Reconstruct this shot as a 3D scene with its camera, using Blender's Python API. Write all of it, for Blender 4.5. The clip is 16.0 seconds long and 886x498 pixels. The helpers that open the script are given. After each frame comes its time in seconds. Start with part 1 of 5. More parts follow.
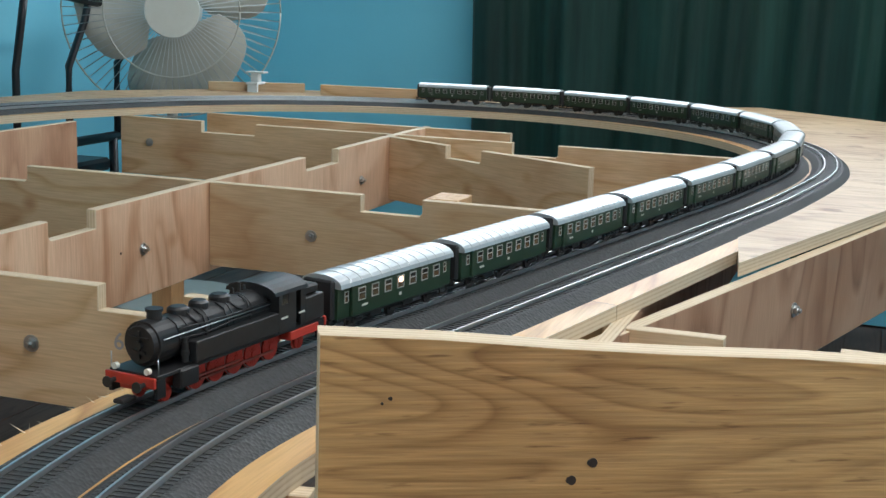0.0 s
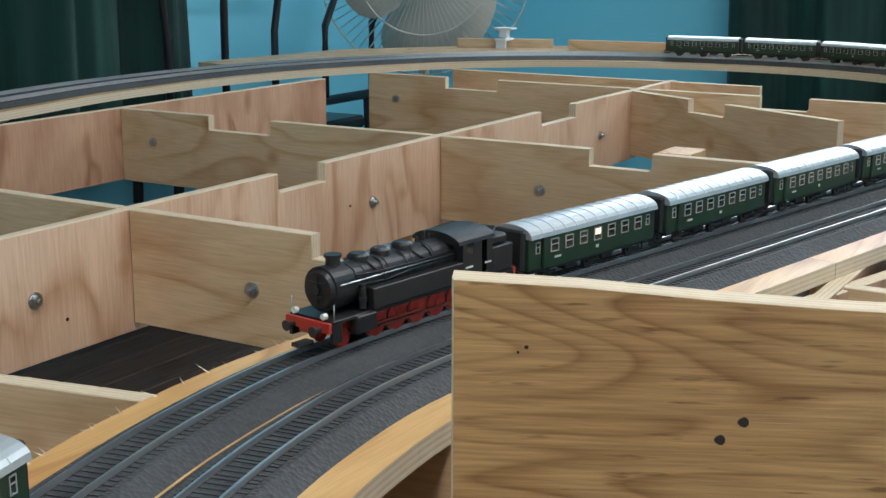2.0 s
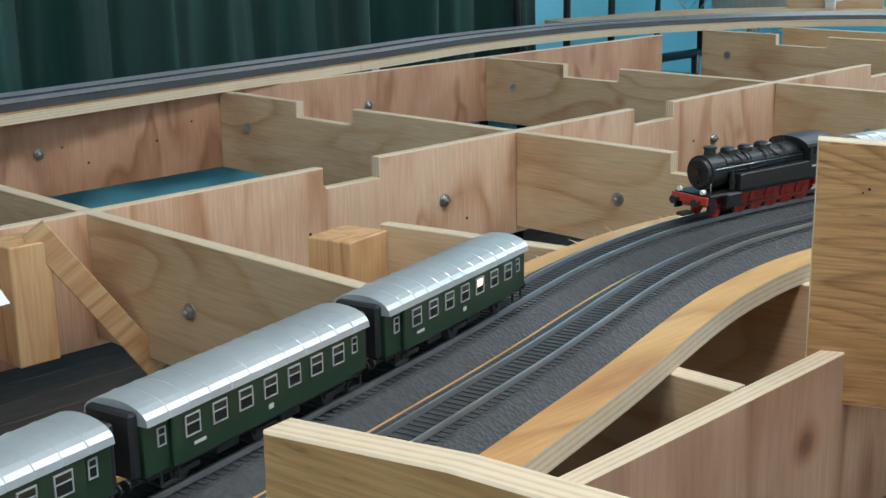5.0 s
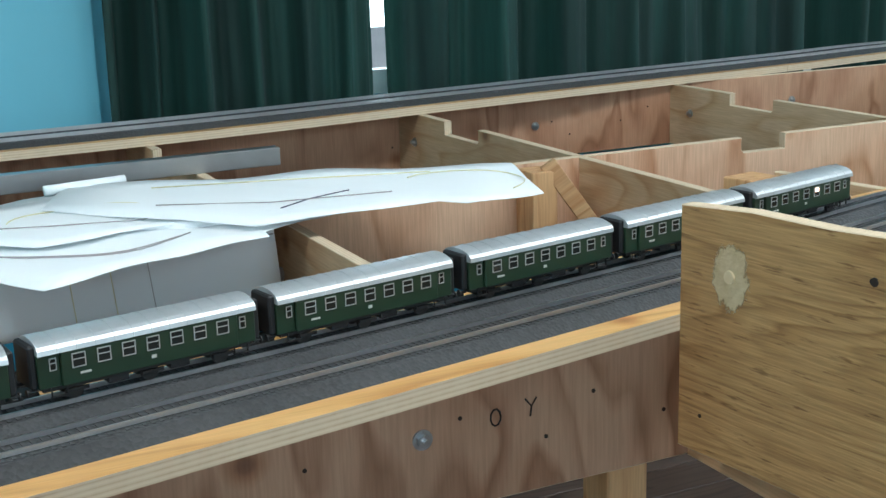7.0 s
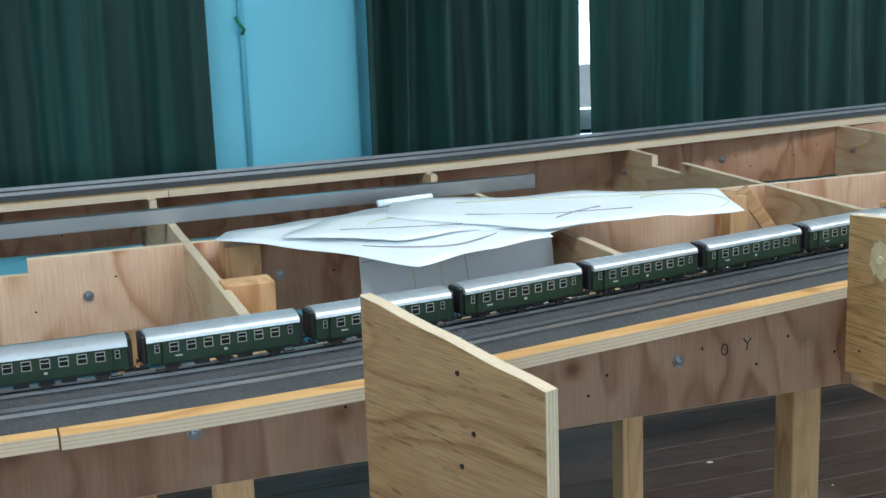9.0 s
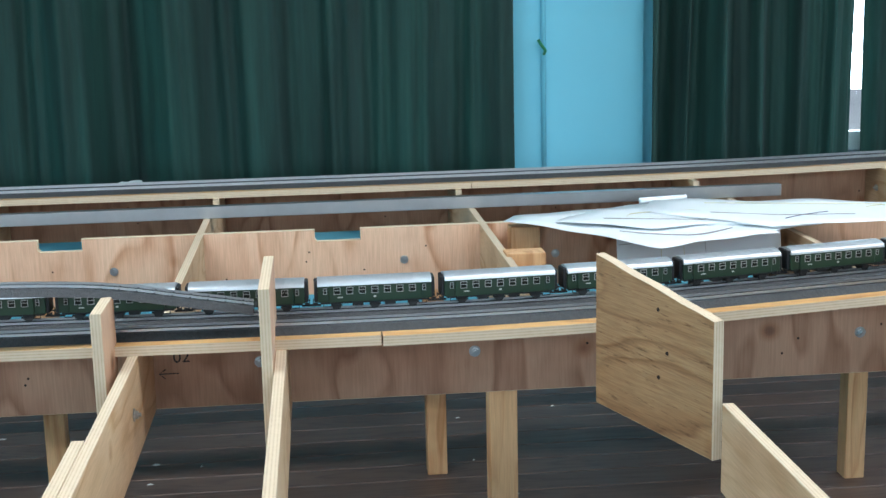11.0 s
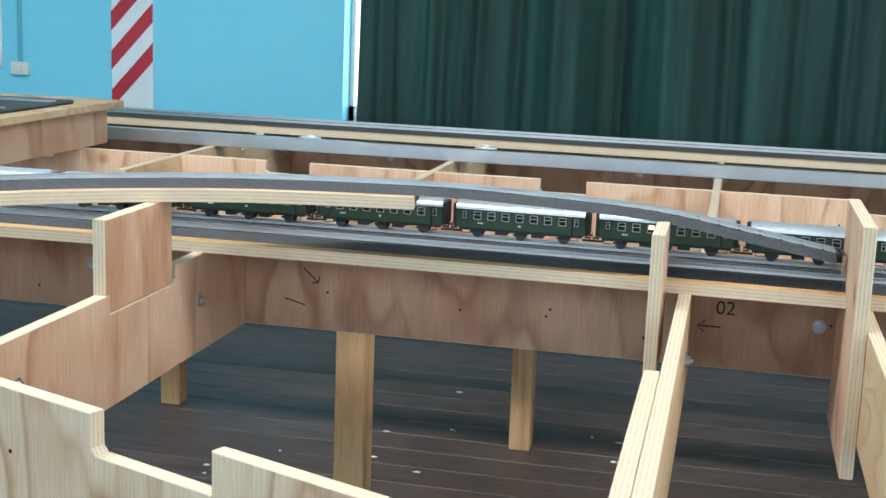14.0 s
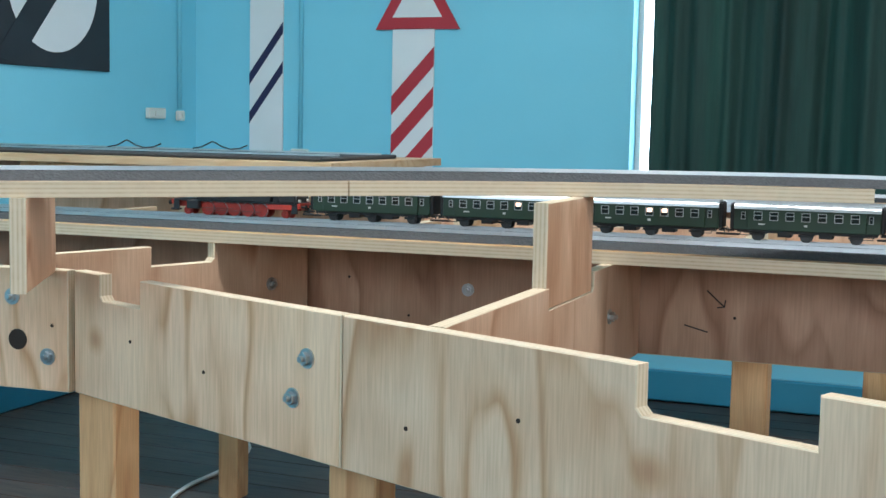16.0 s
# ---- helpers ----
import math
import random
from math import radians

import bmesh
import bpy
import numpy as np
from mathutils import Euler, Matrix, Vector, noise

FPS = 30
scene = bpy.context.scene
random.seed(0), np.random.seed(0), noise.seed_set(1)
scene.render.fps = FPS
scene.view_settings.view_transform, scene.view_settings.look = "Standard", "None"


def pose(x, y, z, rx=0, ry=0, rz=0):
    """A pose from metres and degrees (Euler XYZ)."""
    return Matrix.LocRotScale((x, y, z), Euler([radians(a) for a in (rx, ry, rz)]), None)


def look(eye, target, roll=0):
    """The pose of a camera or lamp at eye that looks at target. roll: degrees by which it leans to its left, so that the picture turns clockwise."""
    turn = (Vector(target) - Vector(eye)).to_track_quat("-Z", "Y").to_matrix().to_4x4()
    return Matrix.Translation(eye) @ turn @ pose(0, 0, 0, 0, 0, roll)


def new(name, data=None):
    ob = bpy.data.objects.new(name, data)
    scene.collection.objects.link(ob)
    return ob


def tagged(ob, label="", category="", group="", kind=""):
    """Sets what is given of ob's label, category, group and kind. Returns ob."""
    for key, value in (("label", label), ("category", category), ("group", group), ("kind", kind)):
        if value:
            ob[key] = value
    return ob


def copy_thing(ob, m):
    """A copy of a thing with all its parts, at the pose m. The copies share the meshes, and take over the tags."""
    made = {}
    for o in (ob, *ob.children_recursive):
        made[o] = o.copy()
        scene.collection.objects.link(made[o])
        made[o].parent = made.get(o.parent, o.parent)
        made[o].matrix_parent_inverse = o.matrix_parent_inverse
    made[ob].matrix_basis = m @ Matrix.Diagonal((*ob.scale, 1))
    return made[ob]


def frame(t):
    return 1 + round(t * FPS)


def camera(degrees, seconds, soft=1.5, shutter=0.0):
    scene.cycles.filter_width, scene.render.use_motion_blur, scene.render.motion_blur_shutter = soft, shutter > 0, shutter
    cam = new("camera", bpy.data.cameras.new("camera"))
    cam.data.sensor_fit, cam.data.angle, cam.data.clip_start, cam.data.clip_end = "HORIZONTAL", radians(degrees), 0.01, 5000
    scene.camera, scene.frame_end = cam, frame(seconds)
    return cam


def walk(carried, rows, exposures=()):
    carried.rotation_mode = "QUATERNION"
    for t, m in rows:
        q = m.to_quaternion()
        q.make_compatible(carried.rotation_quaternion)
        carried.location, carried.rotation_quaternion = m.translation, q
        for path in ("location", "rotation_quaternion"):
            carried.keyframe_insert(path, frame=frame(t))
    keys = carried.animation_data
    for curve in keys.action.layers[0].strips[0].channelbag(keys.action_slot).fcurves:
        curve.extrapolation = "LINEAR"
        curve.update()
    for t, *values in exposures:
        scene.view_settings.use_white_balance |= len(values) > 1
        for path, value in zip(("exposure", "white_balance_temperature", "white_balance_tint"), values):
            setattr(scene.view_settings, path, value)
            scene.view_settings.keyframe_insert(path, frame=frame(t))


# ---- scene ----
cam = camera(37.65, 16.0)
PATH = [
    (0, (0.81, -0.178, 0.237), (2.666, 0.456, -0.149), 1.9),
    (0.5, (0.818, -0.179, 0.233), (2.627, 0.572, -0.166), 1.1),
    (1, (0.828, -0.2, 0.234), (2.559, 0.708, -0.189), 0.9),
    (1.5, (0.836, -0.211, 0.23), (2.543, 0.736, -0.205), 0.9),
    (2, (0.843, -0.215, 0.229), (2.515, 0.784, -0.225), 0.1),
    (2.5, (0.841, -0.214, 0.228), (2.471, 0.844, -0.244), -0.2),
    (3, (0.838, -0.218, 0.228), (2.409, 0.915, -0.27), -0.9),
    (3.2, (0.834, -0.22, 0.226), (2.38, 0.946, -0.277), -1.0),
    (5.3, (0.588, -0.369, 0.23), (1.887, 1.069, -0.264), -1.1),
    (5.5, (0.572, -0.414, 0.234), (1.797, 1.088, -0.259), -1.4),
    (6, (0.518, -0.53, 0.253), (1.561, 1.102, -0.246), -2.0),
    (6.5, (0.386, -0.662, 0.258), (1.295, 1.052, -0.226), -1.1),
    (7, (0.312, -0.736, 0.277), (1.156, 1.013, -0.202), -1.6),
    (7.5, (0.235, -0.802, 0.287), (1.011, 0.98, -0.186), -1.9),
    (8, (0.128, -0.938, 0.336), (0.884, 0.85, -0.145), -1.2),
    (8.5, (0.042, -1.023, 0.34), (0.777, 0.784, -0.101), -2.1),
    (9, (-0.006, -1.152, 0.364), (0.632, 0.694, -0.067), -2.0),
    (9.2, (-0.027, -1.209, 0.376), (0.572, 0.651, -0.052), -2.0),
    (11.3, (-0.044, -1.585, 0.402), (0.078, 0.372, 0.011), -1.3),
    (11.5, (-0.044, -1.579, 0.391), (0.037, 0.382, 0.004), -1.3),
    (12, (-0.059, -1.562, 0.376), (-0.117, 0.4, -0.01), -0.5),
    (12.5, (-0.113, -1.52, 0.346), (-0.273, 0.438, -0.029), 0.4),
    (13, (-0.179, -1.506, 0.321), (-0.388, 0.449, -0.044), 0.9),
    (13.5, (-0.202, -1.423, 0.29), (-0.516, 0.519, -0.072), 1.2),
    (14, (-0.227, -1.375, 0.272), (-0.651, 0.542, -0.109), 2.2),
    (14.5, (-0.257, -1.332, 0.23), (-0.791, 0.561, -0.131), 2.7),
    (15, (-0.323, -1.341, 0.178), (-0.933, 0.541, -0.111), 1.9),
    (15.5, (-0.388, -1.349, 0.153), (-1.048, 0.526, -0.07), 0.4),
    (16, (-0.463, -1.332, 0.127), (-1.187, 0.523, -0.06), 1.1),
]
walk(cam, [(t, look(eye, target, roll)) for t, eye, target, roll in PATH], [(0, -0.30, 6200, 9), (3, -0.26, 5950, 7), (6, -0.12, 5950, 6), (8, -0.10, 5780, 4), (9, -0.02, 5700, 5), (12, 0.22, 5800, 9), (14, 0.38, 5950, 9), (15, 0.30, 6200, 10), (16, 0.07, 6050, 10)])

# ---- world, sun and lamps ----
world = bpy.data.worlds.new("world")
scene.world = world
world.use_nodes = True
_sky = world.node_tree.nodes.new("ShaderNodeTexSky")
_sky.sky_type = "NISHITA"
_sky.sun_disc = False
_sky.sun_elevation, _sky.sun_rotation = radians(38), radians(150)
world.node_tree.links.new(_sky.outputs[0], world.node_tree.nodes["Background"].inputs[0])
world.node_tree.nodes["Background"].inputs[1].default_value = 0.15

FLOOR = -0.52
CEIL = 1.55
WX0, WX1, WY0, WY1 = -2.40, 4.05, -3.0, 1.75


def lamp(name, kind, m, power, colour=(1, 1, 1), size=(1, 1)):
    data = bpy.data.lights.new(name, kind)
    data.energy, data.color = power, colour
    if kind == "AREA":
        data.shape, data.size, data.size_y = "RECTANGLE", size[0], size[1]
    ob = new(name, data)
    ob.matrix_world = m
    return ob


sun = lamp("sun", "SUN", look((0, 0, 3), (0.6, 1.0, 0.9)), 2.0, (1.0, 0.95, 0.88))
sun.data.angle = radians(0.5)
# unseen fill lamps at the near wall, the left one added to brighten that end
lamp("window_light", "AREA", look((1.2, WY0 + 0.12, 0.75), (1.2, 0.5, 0.1)), 15, (0.86, 0.95, 1.0), (2.6, 1.0))
lamp("window_light", "AREA", look((-1.3, WY0 + 0.12, 0.75), (-1.3, 0.5, 0.1)), 19, (0.86, 0.95, 1.0), (1.7, 1.0))
# daylight in the high window of the end wall
lamp("window_light", "AREA", look((WX1 - 0.02, 0.3, 0.85), (0.5, 0.2, 0.0)), 28, (0.9, 0.96, 1.0), (1.7, 0.55))
# unseen area lamps under the ceiling, added for the light from above
for lx, ly, watts in ((-1.1, -0.4, 27), (1.0, -0.4, 21), (2.5, -0.5, 15)):
    lamp("tube_light", "AREA", look((lx, ly, CEIL - 0.09), (lx, ly, 0)), watts, (1.0, 0.98, 0.95), (1.2, 0.18))

# ---- materials ----


def mat(name, colour, rough=0.6, metal=0.0, spec=0.5):
    m = bpy.data.materials.new(name)
    m.use_nodes = True
    b = m.node_tree.nodes["Principled BSDF"]
    b.inputs["Base Color"].default_value = (*colour, 1)
    b.inputs["Roughness"].default_value = rough
    b.inputs["Metallic"].default_value = metal
    b.inputs["Specular IOR Level"].default_value = spec
    return m


def node(m, kind, **values):
    n = m.node_tree.nodes.new(kind)
    for key, v in values.items():
        n.inputs[key.replace("_", " ")].default_value = v
    return n


def wire(m, a, out, b, into):
    m.node_tree.links.new(a.outputs[out], b.inputs[into])


def bsdf(m):
    return m.node_tree.nodes["Principled BSDF"]


def coords(m, scale=(1, 1, 1), vary=True):
    """Object coordinates, shifted for each object by its own random number."""
    tc = m.node_tree.nodes.new("ShaderNodeTexCoord")
    mp = m.node_tree.nodes.new("ShaderNodeMapping")
    mp.inputs["Scale"].default_value = scale
    wire(m, tc, "Object", mp, "Vector")
    if vary:
        oi = m.node_tree.nodes.new("ShaderNodeObjectInfo")
        mul = m.node_tree.nodes.new("ShaderNodeMath")
        mul.operation = "MULTIPLY"
        mul.inputs[1].default_value = 37.0
        wire(m, oi, "Random", mul, 0)
        wire(m, mul, 0, mp, "Location")
    return mp


def ramp(m, stops):
    r = m.node_tree.nodes.new("ShaderNodeValToRGB")
    els = r.color_ramp.elements
    while len(els) < len(stops):
        els.new(0.5)
    for e, (p, c) in zip(els, stops):
        e.position, e.color = p, (*c, 1)
    return r


def bump(m, src, out, strength, dist):
    b = node(m, "ShaderNodeBump", Strength=strength, Distance=dist)
    wire(m, src, out, b, "Height")
    wire(m, b, "Normal", bsdf(m), "Normal")


def blotchy(name, a, b, scale=8.0, rough=0.6, metal=0.0, relief=0.1, fine=200.0):
    """Plain stuff of two close tones, with fine relief."""
    m = mat(name, a, rough, metal)
    co = coords(m)
    n = node(m, "ShaderNodeTexNoise", Scale=scale, Detail=6.0, Roughness=0.6)
    wire(m, co, 0, n, "Vector")
    r = ramp(m, [(0.3, a), (0.7, b)])
    wire(m, n, "Fac", r, "Fac")
    wire(m, r, "Color", bsdf(m), "Base Color")
    f = node(m, "ShaderNodeTexNoise", Scale=fine, Detail=3.0)
    wire(m, co, 0, f, "Vector")
    bump(m, f, "Fac", relief, 0.002)
    return m


def wood(name, light, mid, dark, along="X", stretch=14.0, rings=16.0, rough=0.55, knots=True, stains=0.0, size=2.6, dry=0.90, relief=0.2):
    """Rotary-cut or sawn softwood: flame figure, fine pores, darker clouds, a knot here and there."""
    m = mat(name, mid, rough)
    s = {"X": (1, stretch, stretch), "Y": (stretch, 1, stretch), "Z": (stretch, stretch, 1)}[along]
    co = coords(m, s)
    warp = node(m, "ShaderNodeTexNoise", Scale=size, Detail=2.0, Roughness=0.35, Distortion=0.25)
    wire(m, co, 0, warp, "Vector")
    many = m.node_tree.nodes.new("ShaderNodeMath")
    many.operation = "MULTIPLY"
    many.inputs[1].default_value = rings
    wire(m, warp, "Fac", many, 0)
    fig = m.node_tree.nodes.new("ShaderNodeMath")
    fig.operation = "FRACT"
    wire(m, many, 0, fig, 0)
    # one side of each year's ring fades in, the other stops short
    r = ramp(m, [(0.0, light), (0.35, light), (0.62, mid), (0.84, dark), (0.93, mid), (1.0, light)])
    wire(m, fig, 0, r, "Fac")
    # the figure is strong in places and faint in others
    fade = node(m, "ShaderNodeTexNoise", Scale=size * 1.7, Detail=2.0)
    wire(m, co, 0, fade, "Vector")
    fr = ramp(m, [(0.34, (0.22, 0.22, 0.22)), (0.60, (1.0, 1.0, 1.0))])
    wire(m, fade, "Fac", fr, "Fac")
    soft = m.node_tree.nodes.new("ShaderNodeMix")
    soft.data_type = "RGBA"
    soft.inputs[6].default_value = (*[(p * 0.6 + q * 0.4) for p, q in zip(light, mid)], 1)
    wire(m, fr, "Color", soft, 0)
    wire(m, r, "Color", soft, 7)
    cloud = node(m, "ShaderNodeTexNoise", Scale=7.0, Detail=3.0)
    wire(m, coords(m, (1, 1, 1)), 0, cloud, "Vector")
    cr = ramp(m, [(0.34, (0.84, 0.75, 0.68)), (0.52, (1.0, 0.98, 0.96)), (0.7, (1.05, 1.05, 1.02))])
    wire(m, cloud, "Fac", cr, "Fac")
    cm = m.node_tree.nodes.new("ShaderNodeMix")
    cm.data_type, cm.blend_type = "RGBA", "MULTIPLY"
    cm.inputs[0].default_value = 1.0
    wire(m, soft, 2, cm, 6)
    wire(m, cr, "Color", cm, 7)
    grain = node(m, "ShaderNodeTexNoise", Scale=26.0, Detail=4.0)
    fine = {"X": (1, 22, 22), "Y": (22, 1, 22), "Z": (22, 22, 1)}[along]
    wire(m, coords(m, fine), 0, grain, "Vector")
    gr = ramp(m, [(0.33, (dry, dry * 0.965, dry * 0.93)), (0.65, (1.06, 1.05, 1.04))])
    wire(m, grain, "Fac", gr, "Fac")
    mul = m.node_tree.nodes.new("ShaderNodeMix")
    mul.data_type, mul.blend_type = "RGBA", "MULTIPLY"
    mul.inputs[0].default_value = 1.0
    wire(m, cm, 2, mul, 6)
    wire(m, gr, "Color", mul, 7)
    last, slot = mul, 2
    if knots:
        kc = coords(m, (8.5, 8.5, 9.0))
        v = node(m, "ShaderNodeTexVoronoi", Scale=1.0, Randomness=1.0)
        wire(m, kc, 0, v, "Vector")
        kr = ramp(m, [(0.0, (0.14, 0.07, 0.035)), (0.045, (0.28, 0.15, 0.075)), (0.072, (0.60, 0.42, 0.30)), (0.11, (0.86, 0.77, 0.68)), (0.15, (1, 1, 1))])
        wire(m, v, "Distance", kr, "Fac")
        k = m.node_tree.nodes.new("ShaderNodeMix")
        k.data_type, k.blend_type = "RGBA", "MULTIPLY"
        k.inputs[0].default_value = 0.75
        wire(m, last, slot, k, 6)
        wire(m, kr, "Color", k, 7)
        last = k
    if stains:
        sc = coords(m, (40, 40, 330) if along == "X" else (26, 26, 26))
        sn = node(m, "ShaderNodeTexNoise", Scale=1.0, Detail=3.0)
        wire(m, sc, 0, sn, "Vector")
        sr = ramp(m, [(0.62, (1, 1, 1)), (0.72, (0.40, 0.32, 0.25))])
        wire(m, sn, "Fac", sr, "Fac")
        st = m.node_tree.nodes.new("ShaderNodeMix")
        st.data_type, st.blend_type = "RGBA", "MULTIPLY"
        st.inputs[0].default_value = stains
        wire(m, last, 2, st, 6)
        wire(m, sr, "Color", st, 7)
        last = st
    # each board a little lighter or darker
    oi = m.node_tree.nodes.new("ShaderNodeObjectInfo")
    vr = ramp(m, [(0.0, (0.86, 0.83, 0.80)), (0.5, (1, 1, 1)), (1.0, (1.08, 1.0, 0.94))])
    wire(m, oi, "Random", vr, "Fac")
    vm = m.node_tree.nodes.new("ShaderNodeMix")
    vm.data_type, vm.blend_type = "RGBA", "MULTIPLY"
    vm.inputs[0].default_value = 1.0
    wire(m, last, 2, vm, 6)
    wire(m, vr, "Color", vm, 7)
    wire(m, vm, 2, bsdf(m), "Base Color")
    bump(m, grain, "Fac", relief, 0.0006)
    return m


def ply_edge(name, axis, thick):
    """The sawn edge of plywood: thin veneers, lighter and darker by turns."""
    m = mat(name, (0.6, 0.46, 0.3), 0.7)
    tc = m.node_tree.nodes.new("ShaderNodeTexCoord")
    sep = m.node_tree.nodes.new("ShaderNodeSeparateXYZ")
    wire(m, tc, "Object", sep, 0)
    sc = m.node_tree.nodes.new("ShaderNodeMath")
    sc.operation = "MULTIPLY"
    sc.inputs[1].default_value = 3.5 / thick
    wire(m, sep, axis, sc, 0)
    fr = m.node_tree.nodes.new("ShaderNodeMath")
    fr.operation = "PINGPONG"
    fr.inputs[1].default_value = 0.5
    wire(m, sc, 0, fr, 0)
    n = node(m, "ShaderNodeTexNoise", Scale=150.0, Detail=3.0)
    wire(m, tc, "Object", n, "Vector")
    add = m.node_tree.nodes.new("ShaderNodeMath")
    add.operation = "MULTIPLY_ADD"
    add.inputs[1].default_value = 0.35
    wire(m, n, "Fac", add, 0)
    wire(m, fr, 0, add, 2)
    r = ramp(m, [(0.14, (0.50, 0.37, 0.235)), (0.32, (0.62, 0.49, 0.33)), (0.7, (0.69, 0.57, 0.40))])
    wire(m, add, 0, r, "Fac")
    wire(m, r, "Color", bsdf(m), "Base Color")
    bump(m, add, 0, 0.15, 0.0006)
    return m


TH = 0.012
PLY = wood("plywood", (0.66, 0.51, 0.33), (0.62, 0.455, 0.275), (0.51, 0.335, 0.175), "X", 4.0, 7.0, size=3.0, dry=0.88)
PLY_P = wood("pinkish_plywood", (0.71, 0.51, 0.36), (0.64, 0.42, 0.28), (0.49, 0.28, 0.16), "Z", 3.0, 4.0, size=4.0)
PLY_Z = wood("plywood_upright_grain", (0.51, 0.33, 0.22), (0.43, 0.255, 0.165), (0.30, 0.16, 0.09), "Z", 3.2, 5.0, size=4.0)
PLY_G = wood("pale_plywood", (0.77, 0.59, 0.42), (0.70, 0.50, 0.33), (0.52, 0.31, 0.165), "Z", 4.2, 6.0, size=3.0)
PLY_S = wood("stained_plywood", (0.60, 0.44, 0.27), (0.52, 0.36, 0.21), (0.36, 0.22, 0.12), "Y", 5.0, 9.0, 0.5, True, 0.6, 3.0, 0.82)
PANEL = wood("panel_plywood", (0.50, 0.315, 0.135), (0.435, 0.262, 0.103), (0.295, 0.162, 0.060), "X", 7.0, 22.0, 0.55, False, 0.85, 2.4, 0.74, 0.6)
PANEL_W = wood("weathered_plywood", (0.39, 0.25, 0.125), (0.345, 0.21, 0.10), (0.25, 0.14, 0.064), "X", 5.0, 12.0, 0.6, True, 0.7, 2.2, 0.78, 0.5)
LEGW = wood("pine", (0.66, 0.44, 0.23), (0.60, 0.37, 0.18), (0.48, 0.26, 0.11), "Z", 9.0, 6.0)
DECKW = wood("deck_plywood", (0.66, 0.42, 0.17), (0.58, 0.34, 0.12), (0.45, 0.24, 0.08), "X", 5.0, 9.0, 0.4)
EDGE_Y = ply_edge("plywood_edge", "Y", TH)
EDGE_Z = ply_edge("plywood_edge_flat", "Z", 0.012)
ZINC = blotchy("zinc_plated_steel", (0.42, 0.44, 0.45), (0.6, 0.62, 0.62), 60, 0.32, 1.0, 0.05)
HOLE = mat("hole_shadow", (0.03, 0.02, 0.015), 0.9)


def rubble(name, a, b):
    m = mat(name, a, 0.8)
    co = coords(m, vary=False)
    v = node(m, "ShaderNodeTexVoronoi", Scale=420.0)
    wire(m, co, 0, v, "Vector")
    n = node(m, "ShaderNodeTexNoise", Scale=9.0, Detail=5.0)
    wire(m, co, 0, n, "Vector")
    r = ramp(m, [(0.0, a), (1.0, b)])
    mixv = m.node_tree.nodes.new("ShaderNodeMath")
    mixv.operation = "MULTIPLY_ADD"
    mixv.inputs[1].default_value = 0.38
    sepc = m.node_tree.nodes.new("ShaderNodeSeparateColor")
    wire(m, v, "Color", sepc, 0)
    wire(m, sepc, 0, mixv, 0)
    sub = m.node_tree.nodes.new("ShaderNodeMath")
    sub.operation = "MULTIPLY_ADD"
    sub.inputs[1].default_value, sub.inputs[2].default_value = 0.8, -0.2
    wire(m, n, "Fac", sub, 0)
    wire(m, sub, 0, mixv, 2)
    wire(m, mixv, 0, r, "Fac")
    wire(m, r, "Color", bsdf(m), "Base Color")
    bsdf(m).inputs["Roughness"].default_value = 0.66
    bsdf(m).inputs["Specular IOR Level"].default_value = 0.28
    bump(m, v, "Distance", 0.6, 0.0012)
    return m


BALLAST = rubble("grey_plastic_ballast", (0.034, 0.035, 0.036), (0.084, 0.086, 0.087))
SLEEPER = blotchy("dark_plastic_sleepers", (0.030, 0.029, 0.030), (0.045, 0.044, 0.045), 80, 0.5)
RAIL = blotchy("nickel_rail", (0.66, 0.66, 0.67), (0.78, 0.77, 0.75), 40, 0.36, 1.0, 0.02)
ALU = blotchy("aluminium", (0.55, 0.57, 0.58), (0.66, 0.68, 0.69), 14, 0.35, 1.0, 0.05)
GREEN = blotchy("dark_green_lacquer", (0.013, 0.034, 0.017), (0.018, 0.043, 0.021), 30, 0.38, 0.0, 0.02)
ROOF = blotchy("silver_grey_roof", (0.50, 0.53, 0.54), (0.60, 0.63, 0.64), 30, 0.34, 0.55, 0.03)
ENDS = mat("black_gangway", (0.012, 0.012, 0.013), 0.6)
UNDER = blotchy("black_underframe", (0.012, 0.012, 0.012), (0.03, 0.028, 0.027), 90, 0.5)
STEELW = blotchy("wheel_steel", (0.05, 0.048, 0.046), (0.10, 0.098, 0.095), 60, 0.4, 0.8)
FRAMEW = mat("window_frame_grey", (0.45, 0.45, 0.43), 0.4, 0.3)
PANE = mat("dark_window_pane", (0.02, 0.022, 0.02), 0.08)
PLATE = mat("pale_lettering", (0.55, 0.55, 0.5), 0.5)
BLACK = blotchy("loco_black", (0.010, 0.010, 0.011), (0.020, 0.020, 0.021), 60, 0.42, 0.0, 0.05)
RED = blotchy("loco_red", (0.42, 0.035, 0.022), (0.52, 0.05, 0.03), 60, 0.4)
RODS = blotchy("oily_red_steel", (0.25, 0.06, 0.045), (0.34, 0.10, 0.08), 90, 0.35, 0.5)
BRASS = mat("lamp_glass", (0.8, 0.78, 0.7), 0.15)
PAPER = blotchy("plan_paper", (0.86, 0.91, 0.92), (0.89, 0.93, 0.94), 5, 0.75, 0.0, 0.05)
PENCIL = mat("pencil_line", (0.35, 0.33, 0.33), 0.8)
CRAYON = mat("yellow_pencil", (0.72, 0.68, 0.42), 0.8)
INK = mat("black_marker", (0.02, 0.018, 0.018), 0.7)
